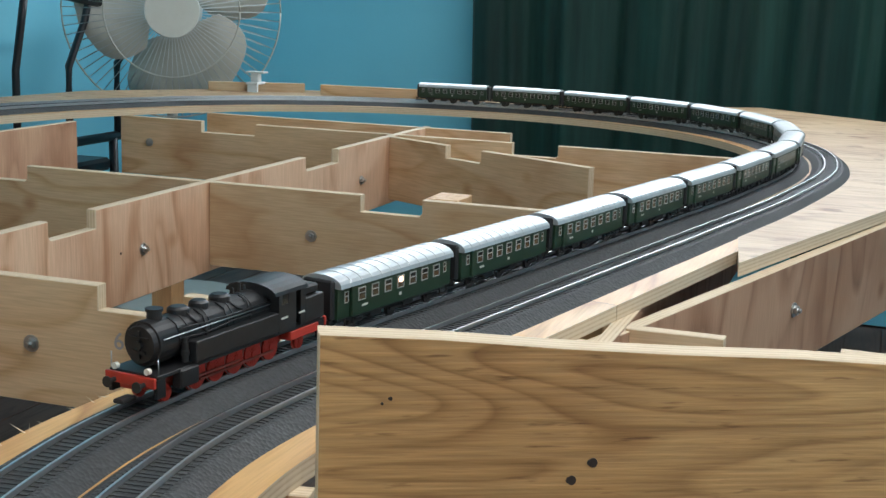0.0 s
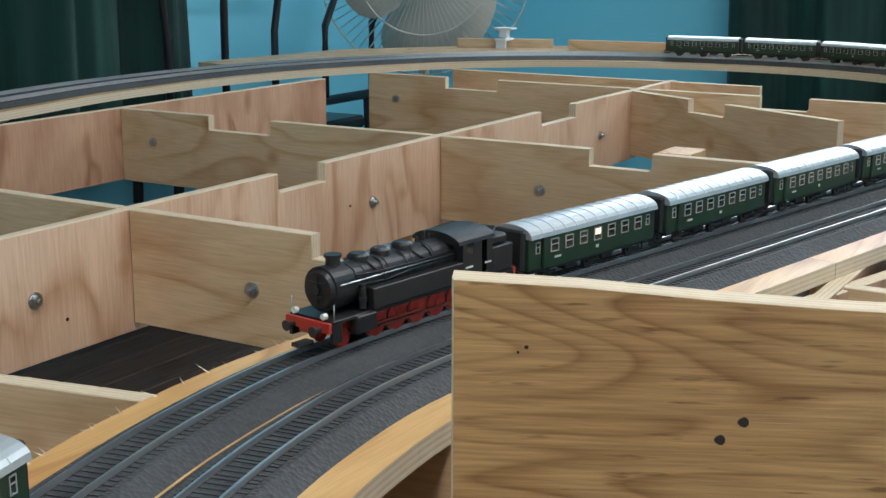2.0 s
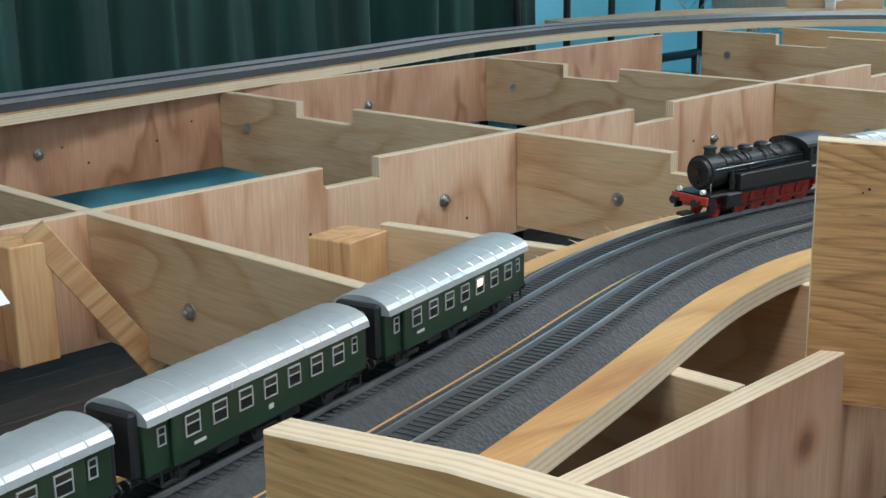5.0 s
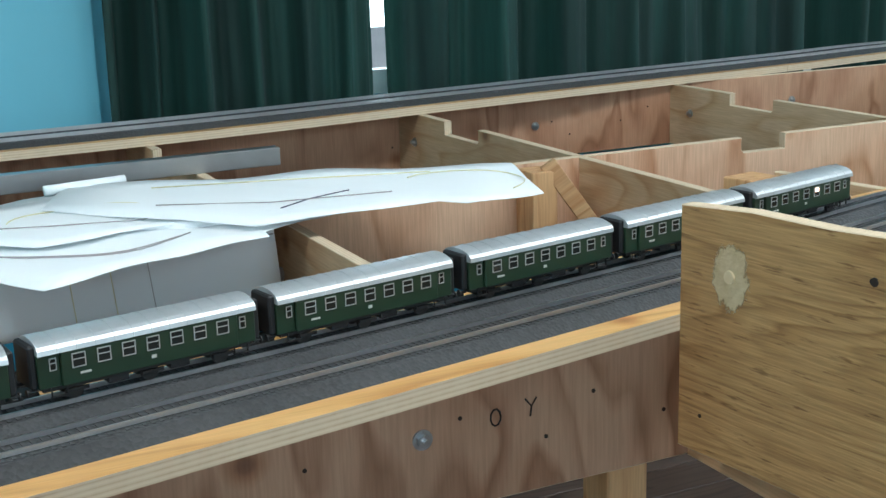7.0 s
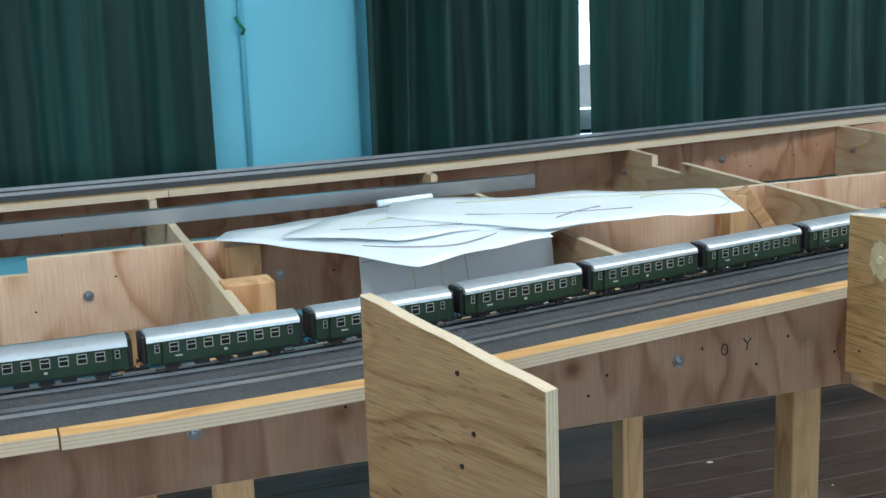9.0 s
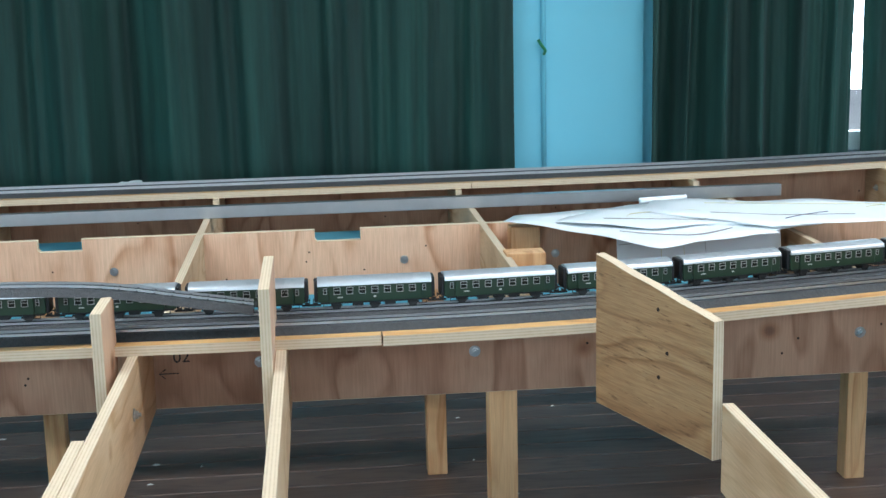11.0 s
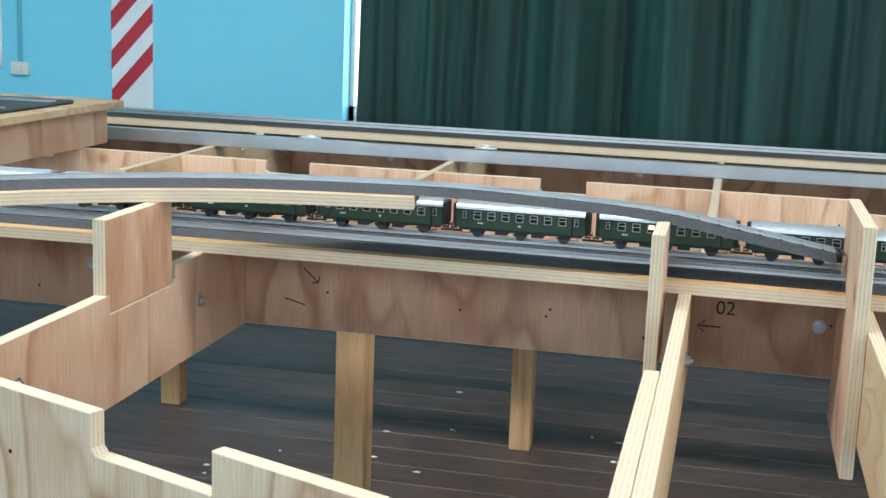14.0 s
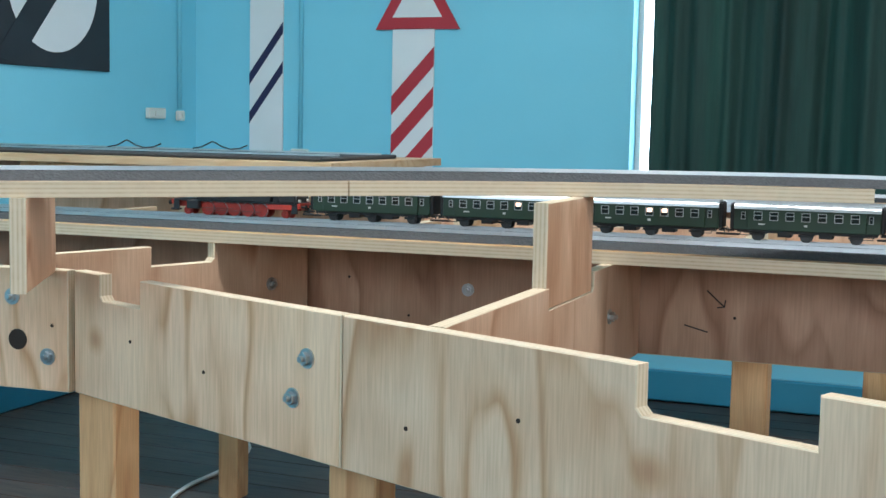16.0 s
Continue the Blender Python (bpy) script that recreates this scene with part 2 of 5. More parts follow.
PUTTY = blotchy("wood_filler", (0.62, 0.50, 0.30), (0.70, 0.58, 0.37), 40, 0.8, 0.0, 0.4, 90)


def ragged(m, radius):
    """Let a smeared patch end in a torn, thin edge."""
    tc = m.node_tree.nodes.new("ShaderNodeTexCoord")
    mp = m.node_tree.nodes.new("ShaderNodeMapping")
    mp.inputs["Scale"].default_value = (1 / radius, 0.0, 0.72 / radius)
    wire(m, tc, "Object", mp, "Vector")
    ln = m.node_tree.nodes.new("ShaderNodeVectorMath")
    ln.operation = "LENGTH"
    wire(m, mp, "Vector", ln, 0)
    n = node(m, "ShaderNodeTexNoise", Scale=2.6, Detail=5.0, Roughness=0.65)
    wire(m, mp, "Vector", n, "Vector")
    add = m.node_tree.nodes.new("ShaderNodeMath")
    add.operation = "MULTIPLY_ADD"
    add.inputs[1].default_value = 0.9
    wire(m, n, "Fac", add, 0)
    wire(m, ln, "Value", add, 2)
    r = ramp(m, [(0.0, (1, 1, 1)), (0.60, (1, 1, 1)), (0.66, (0, 0, 0))])
    half = m.node_tree.nodes.new("ShaderNodeMath")
    half.operation = "MULTIPLY"
    half.inputs[1].default_value = 0.5
    wire(m, add, 0, half, 0)
    wire(m, half, 0, r, "Fac")
    wire(m, r, "Color", bsdf(m), "Alpha")
    return m


SMEAR = ragged(blotchy("smeared_wood_filler", (0.46, 0.35, 0.19), (0.62, 0.50, 0.31), 70, 0.8, 0.0, 0.5, 160), 0.0185)
WALL = blotchy("blue_wall_paint", (0.22, 0.63, 0.78), (0.24, 0.66, 0.81), 2.5, 0.6, 0.0, 0.12, 120)
CEILP = blotchy("white_ceiling_paint", (0.74, 0.75, 0.74), (0.8, 0.8, 0.79), 3, 0.8)
SKIRT = blotchy("glossy_blue_skirting", (0.04, 0.24, 0.36), (0.05, 0.27, 0.40), 3, 0.3)
WHITEP = blotchy("white_board_paint", (0.72, 0.76, 0.76), (0.78, 0.81, 0.81), 6, 0.5)
REDP = blotchy("red_stripe_paint", (0.42, 0.02, 0.035), (0.48, 0.03, 0.045), 10, 0.5)
NAVY = blotchy("dark_blue_stripe_paint", (0.012, 0.012, 0.06), (0.016, 0.016, 0.075), 10, 0.5)
CHARCOAL = blotchy("black_board_paint", (0.012, 0.013, 0.018), (0.018, 0.018, 0.024), 10, 0.5)
CREAM = blotchy("cream_plastic", (0.66, 0.66, 0.6), (0.72, 0.72, 0.66), 20, 0.4)
FANP = blotchy("grey_beige_plastic", (0.50, 0.49, 0.43), (0.56, 0.55, 0.49), 20, 0.4)
TUBE = blotchy("black_tube", (0.008, 0.009, 0.012), (0.014, 0.015, 0.018), 40, 0.35)
GLASS = mat("window_glass", (1, 1, 1), 0.02)
bsdf(GLASS).inputs["Transmission Weight"].default_value = 1.0


def cloth(name, a, b):
    m = mat(name, a, 0.75)
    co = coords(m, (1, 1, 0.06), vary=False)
    # upright streaks put the light and dark of the pleats into the colour
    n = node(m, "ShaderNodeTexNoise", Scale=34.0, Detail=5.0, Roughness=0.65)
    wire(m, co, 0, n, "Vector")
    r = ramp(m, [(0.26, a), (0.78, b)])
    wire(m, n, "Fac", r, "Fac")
    # broad bands of fold shade and light, multiplied into the green
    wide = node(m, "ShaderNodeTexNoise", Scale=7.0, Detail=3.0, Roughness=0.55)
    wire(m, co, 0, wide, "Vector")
    fold_shade = ramp(m, [(0.36, (0.62, 0.60, 0.62)), (0.62, (1.25, 1.2, 1.2))])
    wire(m, wide, "Fac", fold_shade, "Fac")
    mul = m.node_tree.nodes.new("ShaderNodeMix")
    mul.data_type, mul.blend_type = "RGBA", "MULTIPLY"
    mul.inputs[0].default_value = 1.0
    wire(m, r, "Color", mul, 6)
    wire(m, fold_shade, "Color", mul, 7)
    wire(m, mul, 2, bsdf(m), "Base Color")
    bsdf(m).inputs["Sheen Weight"].default_value = 0.03
    w = node(m, "ShaderNodeTexNoise", Scale=700.0)
    wire(m, co, 0, w, "Vector")
    bump(m, w, "Fac", 0.1, 0.001)
    return m


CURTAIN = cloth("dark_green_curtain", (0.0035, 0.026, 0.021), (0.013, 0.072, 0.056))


def floorwood(name):
    m = wood(name, (0.112, 0.078, 0.062), (0.088, 0.060, 0.048), (0.052, 0.034, 0.028), "X", 10.0, 8.0, 0.5, False)
    return m


FLOORW = floorwood("dark_stained_floorboards")

# ---- shaping helpers ----


def part(name, bm, materials, parent=None, label="", m=None, smooth=False):
    me = bpy.data.meshes.new(name)
    bm.normal_update()
    bm.to_mesh(me)
    bm.free()
    if smooth:
        for p in me.polygons:
            p.use_smooth = True
    for k in materials if isinstance(materials, (list, tuple)) else (materials,):
        me.materials.append(k)
    ob = new(name, me)
    if parent is not None:
        ob.parent = parent
    if m is not None:
        ob.matrix_basis = m
    if label:
        ob["label"] = label
    return ob


def shared(name, me, parent, m, label=""):
    ob = new(name, me)
    ob.parent = parent
    ob.matrix_basis = m
    if label:
        ob["label"] = label
    return ob


def empty(name, m, label, category, group="", kind=""):
    ob = new(name)
    ob.matrix_basis = m
    return tagged(ob, label, category, group, kind)


def box(bm, x0, x1, y0, y1, z0, z1, bevel=0.0, m=None, index=0):
    r = bmesh.ops.create_cube(bm, size=1.0)
    vs = r["verts"]
    for v in vs:
        v.co = Vector((x0 + (v.co.x + 0.5) * (x1 - x0), y0 + (v.co.y + 0.5) * (y1 - y0), z0 + (v.co.z + 0.5) * (z1 - z0)))
    fs = list({f for v in vs for f in v.link_faces})
    for f in fs:
        f.material_index = index
    if bevel:
        es = list({e for v in vs for e in v.link_edges})
        out = bmesh.ops.bevel(bm, geom=es, offset=bevel, segments=1, affect="EDGES", material=-1)
        vs = list({v for f in out["faces"] for v in f.verts})
    if m is not None:
        bmesh.ops.transform(bm, matrix=m, verts=vs)
    return vs


def cyl(bm, r0, r1, depth, m, n=16, index=0, caps=True):
    """A cone or cylinder along local z, centred."""
    out = bmesh.ops.create_cone(bm, cap_ends=caps, segments=n, radius1=r0, radius2=r1, depth=depth, matrix=m)
    for v in out["verts"]:
        for f in v.link_faces:
            f.material_index = index
    return out["verts"]


def ball(bm, r, m, u=12, v=8):
    return bmesh.ops.create_uvsphere(bm, u_segments=u, v_segments=v, radius=r, matrix=m)["verts"]


def tube(name, pts, r, material, parent=None, label="", sides=6, m=None):
    """A round bar along points, as a mesh."""
    bm = bmesh.new()
    rings = []
    pts = [Vector(p) for p in pts]
    for i, p in enumerate(pts):
        d = (pts[min(i + 1, len(pts) - 1)] - pts[max(i - 1, 0)]).normalized()
        a = d.cross(Vector((0, 0, 1)))
        if a.length < 0.1:
            a = d.cross(Vector((0, 1, 0)))
        a.normalize()
        b = d.cross(a)
        rings.append([bm.verts.new(p + r * (math.cos(k * math.tau / sides) * a + math.sin(k * math.tau / sides) * b)) for k in range(sides)])
    for p, q in zip(rings, rings[1:]):
        for k in range(sides):
            bm.faces.new((p[k], p[(k + 1) % sides], q[(k + 1) % sides], q[k]))
    bm.faces.new(rings[0])
    bm.faces.new(rings[-1][::-1])
    bmesh.ops.recalc_face_normals(bm, faces=bm.faces)
    return part(name, bm, material, parent, label, m, True)


def spline(pts, step):
    """Catmull-Rom through points, then even steps along it."""
    pts = [Vector(p) for p in pts]
    fine = []
    for i in range(len(pts) - 1):
        p0, p1, p2, p3 = pts[max(i - 1, 0)], pts[i], pts[i + 1], pts[min(i + 2, len(pts) - 1)]
        for k in range(24):
            t = k / 24
            fine.append(0.5 * (2 * p1 + (p2 - p0) * t + (2 * p0 - 5 * p1 + 4 * p2 - p3) * t * t + (3 * p1 - p0 - 3 * p2 + p3) * t**3))
    fine.append(pts[-1])
    out, left = [fine[0]], step
    for a, b in zip(fine, fine[1:]):
        d = (b - a).length
        while d >= left and d > 0:
            a = a + (b - a) * (left / d)
            out.append(a.copy())
            d = (b - a).length
            left = step
        left -= d
    return out


def normals(line):
    """Level normals to the right of the way along a line."""
    out = []
    for i in range(len(line)):
        d = line[min(i + 1, len(line) - 1)] - line[max(i - 1, 0)]
        out.append(Vector((d.y, -d.x, 0)).normalized())
    return out


def offset(line, d):
    return [p + n * d for p, n in zip(line, normals(line))]


def sweep(bm, line, section, closed=True, index=0, caps=True):
    """A section of (across, up) swept along a level line."""
    rings = [[bm.verts.new(p + n * a + Vector((0, 0, z))) for a, z in section] for p, n in zip(line, normals(line))]
    k = len(section)
    for p, q in zip(rings, rings[1:]):
        for i in range(k if closed else k - 1):
            f = bm.faces.new((p[i], q[i], q[(i + 1) % k], p[(i + 1) % k]))
            f.material_index = index
    if caps and closed:
        bm.faces.new(rings[0])
        bm.faces.new(rings[-1][::-1])
    return rings


def profile_board(name, outline, thick, parent, m, materials, label="", edge=0.0):
    """A board cut from sheet: an outline in x and z, of a thickness along y; edge faces show the veneers."""
    bm = bmesh.new()
    front = [bm.verts.new((x, -thick / 2, z)) for x, z in outline]
    back = [bm.verts.new((x, thick / 2, z)) for x, z in outline]
    bm.faces.new(front)
    bm.faces.new(back[::-1])
    n = len(outline)
    for i in range(n):
        f = bm.faces.new((front[i], back[i], back[(i + 1) % n], front[(i + 1) % n]))
        f.material_index = 1
    bmesh.ops.recalc_face_normals(bm, faces=bm.faces)
    bmesh.ops.bevel(bm, geom=[e for e in bm.edges if len({f.material_index for f in e.link_faces}) > 1], offset=0.0008, segments=1, affect="EDGES", material=1)
    bmesh.ops.triangulate(bm, faces=[f for f in bm.faces if len(f.verts) > 4])
    return part(name, bm, materials, parent, label, m)


def notched(length, low, notches, top=0.0, depth=0.02):
    """The outline of a board with cut-outs in its top edge, rounded in one lower corner as cut with a saw."""
    pts = [(0, low), (0, top)]
    for a, b in sorted(notches):
        pts += [(a, top), (a, top - depth + 0.004), (a + 0.004, top - depth), (b, top - depth), (b, top)]
    pts += [(length, top), (length, low)]
    return pts


_bolt = bmesh.new()
cyl(_bolt, 0.0072, 0.0072, 0.0014, pose(0, 0, 0.0007), 16)
cyl(_bolt, 0.0048, 0.0048, 0.0036, pose(0, 0, 0.0032), 6)
cyl(_bolt, 0.0025, 0.0022, 0.005, pose(0, 0, 0.0055), 10)
bolt_mesh = bpy.data.meshes.new("bolt")
_bolt.to_mesh(bolt_mesh)
_bolt.free()
bolt_mesh.materials.append(ZINC)


def bolts(board, places, face=-1):
    """Bolts on the face of a board, in its own x and z."""
    for x, z in places:
        shared("bolt", bolt_mesh, board, pose(x, face * TH / 2, z, 90 if face < 0 else -90), "zinc-plated bolt with washer")


# ---- the room ----
def slab(name, x0, x1, y0, y1, z0, z1, material, label, category, kind="structure"):
    bm = bmesh.new()
    box(bm, x0, x1, y0, y1, z0, z1)
    return tagged(part(name, bm, material), label, category, kind=kind)


ceiling = slab("ceiling", WX0 - 0.1, WX1 + 0.1, WY0 - 0.1, WY1 + 0.1, CEIL, CEIL + 0.1, CEILP, "plain white painted ceiling", "ceiling")


def wall_with_window(name, x0, x1, openings, y0, y1, label):
    """A wall along x, with openings (xa, xb, za, zb)."""
    bm = bmesh.new()
    x = x0
    for xa, xb, za, zb in openings:
        box(bm, x, xa, y0, y1, FLOOR, CEIL)
        box(bm, xa, xb, y0, y1, FLOOR, za)
        box(bm, xa, xb, y0, y1, zb, CEIL)
        x = xb
    box(bm, x, x1, y0, y1, FLOOR, CEIL)
    bmesh.ops.remove_doubles(bm, verts=bm.verts, dist=1e-5)
    return tagged(part(name, bm, WALL), label, "wall", kind="structure")


FAR_WINDOWS = [(-1.19, 0.40, -0.06, 1.25), (0.90, 2.55, -0.06, 1.25)]
wall_far = wall_with_window("wall_far", WX0, WX1, FAR_WINDOWS, WY1, WY1 + 0.16, "light blue painted wall with two curtained windows")
# wall behind the camera; its openings are added to go with the fill lamps
wall_near = wall_with_window("wall_near", WX0, WX1, [(-2.15, -0.45, 0.25, 1.25), (-0.1, 2.5, 0.25, 1.25)], WY0 - 0.16, WY0, "light blue painted near wall, out of view, with two added openings")
wall_left = slab("wall_left", WX0 - 0.16, WX0, WY0 - 0.16, WY1 + 0.16, FLOOR, CEIL, WALL, "light blue painted end wall", "wall")
bm = bmesh.new()
for ya, yb, za, zb in ((WY0 - 0.16, -0.6, FLOOR, CEIL), (1.2, WY1 + 0.16, FLOOR, CEIL), (-0.6, 1.2, FLOOR, 0.55), (-0.6, 1.2, 1.15, CEIL)):
    box(bm, WX1, WX1 + 0.16, ya, yb, za, zb)
wall_right = tagged(part("wall_right", bm, WALL), "light blue painted end wall with a high window", "wall", kind="structure")

for wi, (xa, xb, za, zb) in enumerate(FAR_WINDOWS):
    win = empty(f"window_{wi + 1}", pose((xa + xb) / 2, WY1 + 0.08, za), "white framed window behind dark green curtains", "window", kind="structure")
    w, h = xb - xa, zb - za
    bm = bmesh.new()
    for a, b, c, d in ((-w / 2, -w / 2 + 0.012, 0, h), (w / 2 - 0.05, w / 2, 0, h), (-w / 2, w / 2, 0, 0.05), (-w / 2, w / 2, h - 0.05, h), (-0.025, 0.025, 0.05, h - 0.05)):
        box(bm, a, b, -0.02, 0.02, c, d)
    part("window_frame", bm, WHITEP, win)
    for s in (-1, 1):
        bm = bmesh.new()
        box(bm, s * w / 4 - w / 4 + 0.04, s * w / 4 + w / 4 - 0.04, -0.003, 0.003, 0.04, h - 0.04)
        p = part("pane", bm, GLASS, win)
        p.visible_shadow = False
    bm = bmesh.new()
    box(bm, -w / 2 - 0.03, w / 2 + 0.03, -0.12, -0.02, -0.03, 0.0, 0.004)
    part("window_sill", bm, WHITEP, win)

ground = slab("ground", -60, 60, -60, 60, FLOOR - 0.62, FLOOR - 0.5, blotchy("pale_ground", (0.3, 0.3, 0.27), (0.4, 0.4, 0.36), 1.0), "pale paved ground outside the hall", "ground")

SHINE = mat("bright_outdoors", (0.8, 0.9, 1.0), 0.9)
bsdf(SHINE).inputs["Emission Color"].default_value = (0.85, 0.94, 1.0, 1)
bsdf(SHINE).inputs["Emission Strength"].default_value = 9.0
slab("backdrop", -4, 6, WY1 + 2.4, WY1 + 2.45, -0.1, 3, SHINE, "bright daylight outside the windows", "backdrop")

# skirting along the far and the left wall
bm = bmesh.new()
box(bm, WX0, WX1, WY1 - 0.018, WY1, FLOOR, FLOOR + 0.075, 0.004)
tagged(part("baseboard", bm, SKIRT), "glossy blue painted skirting board", "skirting board", kind="structure")
bm = bmesh.new()
box(bm, WX0, WX0 + 0.018, WY0, WY1 - 0.02, FLOOR, FLOOR + 0.075, 0.004)
tagged(part("baseboard", bm, SKIRT), "glossy blue painted skirting board", "skirting board", kind="structure")

floor = slab("floor", WX0 - 0.1, WX1 + 0.1, WY0 - 0.1, WY1 + 0.1, FLOOR - 0.1, FLOOR - 0.006, FLOORW, "dark stained wooden floorboards, scuffed and dusty", "floor")
_bm = bmesh.new()
box(_bm, 0, 3.2, 0.0015, 0.0785, 0, 0.006, 0.0012)
plank_mesh = bpy.data.meshes.new("floorboard")
_bm.to_mesh(plank_mesh)
_bm.free()
plank_mesh.materials.append(FLOORW)
_rows = int((WY1 - WY0) / 0.08)
for i in range(_rows):
    for k in range(2):
        shared("floorboard", plank_mesh, floor, pose(WX0 + k * 3.201 + 0.02, WY0 + i * 0.08, FLOOR - 0.006))


def curtain(x0, x1, z0, z1, y, folds, seed, label, m=None, tilt0=0.0):
    """A gathered curtain: a folded sheet with thickness that narrows and widens on its way down."""
    rnd = random.Random(seed)
    ph = [(rnd.uniform(0.7, 1.4), rnd.uniform(0, 6.3), rnd.uniform(0.22, 0.9)) for _ in range(4)] + [(0.4, rnd.uniform(0, 6.3), 1.7), (0.25, rnd.uniform(0, 6.3), 2.6)]
    nx, nz = int(folds * 14), 10
    bm = bmesh.new()
    grid = []
    for j in range(nz + 1):
        v = j / nz
        row = []
        for i in range(nx + 1):
            u = i / nx
            d = sum(a * math.sin(math.tau * folds * f * u + p + 0.5 * math.sin(3 * v + p)) for a, p, f in ph) / 3.4
            x = x0 + (x1 - x0) * u + 0.012 * math.sin(9 * u + 2 * v) + tilt0 * (1 - u) * v
            row.append(bm.verts.new((x, y + 0.062 * d * (0.75 + 0.25 * v), z1 + (z0 - z1) * v + 0.006 * math.sin(20 * u))))
        grid.append(row)
    for j in range(nz):
        for i in range(nx):
            bm.faces.new((grid[j][i], grid[j + 1][i], grid[j + 1][i + 1], grid[j][i + 1]))
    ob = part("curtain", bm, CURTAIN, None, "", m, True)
    so = ob.modifiers.new("thickness", "SOLIDIFY")
    so.thickness = 0.003
    return tagged(ob, label, "curtain", "curtains of the hall")


curtain(-1.13, 0.458, -0.16, 1.35, WY1 - 0.09, 15, 3, "dark green pleated curtain drawn across a window")
curtain(0.785, 1.340, -0.2, 1.35, WY1 - 0.09, 7, 5, "dark green pleated curtain, drawn, with a gap beside it")
curtain(1.366, 2.90, -0.2, 1.35, WY1 - 0.09, 15, 8, "dark green pleated curtain drawn across a window")
curtain(-0.95, 0.98, -0.35, 0.5, 0.0, 15, 12, "dark green pleated curtain on the end wall", pose(WX1 - 0.09, -0.14, 0, 0, 0, 90))
bm = bmesh.new()
cyl(bm, 0.012, 0.012, 4.4, pose(0.9, WY1 - 0.09, 1.37, 0, 90, 0), 12)
tagged(part("curtain_rod", bm, ALU), "plain metal curtain rod above the windows", "curtain rod")
bm = bmesh.new()
cyl(bm, 0.012, 0.012, 2.1, pose(WX1 - 0.09, -0.14, 0.52, 90, 0, 0), 12)
tagged(part("curtain_rod", bm, ALU), "plain metal curtain rod on the end wall", "curtain rod")

# pilaster between the windows with a cable and a small hook
slab("pilaster", 0.45, 0.795, WY1 - 0.03, WY1, FLOOR + 0.08, CEIL, WALL, "light blue wall strip between the windows", "wall")

# ---- the railway bench ----
LOW = -0.105
bench = empty("railway_bench", pose(0, 0, FLOOR), "open plywood grid bench of a model railway, bolted and unpainted", "bench")
BZ = -FLOOR
MIDY, FARY = 0.615, 1.035
JOISTS = [-1.58, -1.12, -0.69, -0.248, 0.233, 0.72, 1.155, 1.68, 2.22, 2.86]


def bench_board(name, x, y, turn, outline, materials=None, label=""):
    return profile_board(name, outline, TH, bench, pose(x, y, BZ, 0, 0, turn), materials or (PLY, EDGE_Y), label)


# long boards
X0, X1 = -2.05, 3.02
front = bench_board("front_board", X0, 0.0, 0, notched(X1 - 0.2 - X0, LOW, []), (PLY_Z, EDGE_Y), "reddish plywood board along the front of the grid")
bolts(front, [(x - X0, -0.05) for x in (0.645, 0.142, -0.126, -0.95, -1.3, 1.35, 1.95, 2.45)])
mid = bench_board("middle_board", X0, MIDY, 0, notched(X1 - X0, LOW - 0.008, [(a - X0, b - X0) for a, b in ((-1.42, -1.345), (-0.966, -0.892), (-0.516, -0.444), (-0.055, 0.022), (0.43, 0.505), (0.90, 0.975), (1.40, 1.472), (1.891, 1.973), (2.495, 2.61))]), (PLY_P, EDGE_Y), "pinkish notched plywood board along the middle of the grid")
bolts(mid, [(x - X0, -0.058) for x in (2.064, 1.562, 1.075, 0.359, 0.096, -0.137, -0.394, -0.62, -0.85, 2.7)])
far = bench_board("back_board", X0, FARY + 0.12, 0, notched(X1 - 0.3 - X0, LOW, []), (PLY_Z, EDGE_Y), "reddish plywood board along the back of the grid")
bolts(far, [(x - X0, -0.05) for x in (-0.9, -0.4, 0.1, 0.6, 1.4, 1.95, 2.4)])

# cross boards between the long boards, in two lengths each
for i, x in enumerate(JOISTS):
    a = TH / 2 + 0.001
    near_len = MIDY - 2 * a
    nn = [(0.329, 0.406)] if i not in (3, 4, 5, 6) else []
    j = bench_board("cross_board", x, a, 90, notched(near_len, LOW, [(p - a, q - a) for p, q in nn]))
    bolts(j, [(0.47 - a, -0.055)], 1 if i % 2 else -1)
    if i not in (3, 4):
        bolts(j, [(0.47 - a, -0.055)], -1 if i % 2 else 1)
    far_len = FARY + 0.12 - MIDY - 2 * a
    k = bench_board("cross_board", x, MIDY + a, 90, notched(far_len, LOW, [(0.875 - MIDY - a, 0.982 - MIDY - a)]))
    bolts(k, [(far_len - 0.06, -0.045)], 1)
    bolts(k, [(far_len - 0.06, -0.045)], -1)

# end boards inside the loop
bench_board("end_board", 2.62, 0.22, 62, notched(0.44, LOW, [(0.22, 0.30)]), None, "plywood board closing the end of the grid")
bench_board("end_board", 3.0, 0.45, 90, notched(0.6, LOW, []), None, "plywood board closing the end of the grid")

# joint blocks
bench_board("cross_board", 1.2845, 0.402, -79, notched(0.34, LOW, []), (PLY, EDGE_Y), "short plywood cross board under the track")
for x, y, w in ((1.07, 0.575, 0.034), (0.30, 0.585, 0.05)):
    bm = bmesh.new()
    box(bm, -w / 2, w / 2, -0.02, 0.02, LOW + 0.01, -0.002, 0.001)
    b = part("joint_block", bm, LEGW, bench, "pine block at a joint", pose(x, y, BZ))

# boards on the near side of the front board
def near_cross(x, y_end, outline=None, label="", wood_kind=None):
    n = -y_end - TH / 2 - 0.001
    return bench_board("cross_board", x, -TH / 2 - 0.001, -90, outline or notched(n, LOW, []), (wood_kind or PLY, EDGE_Y), label)


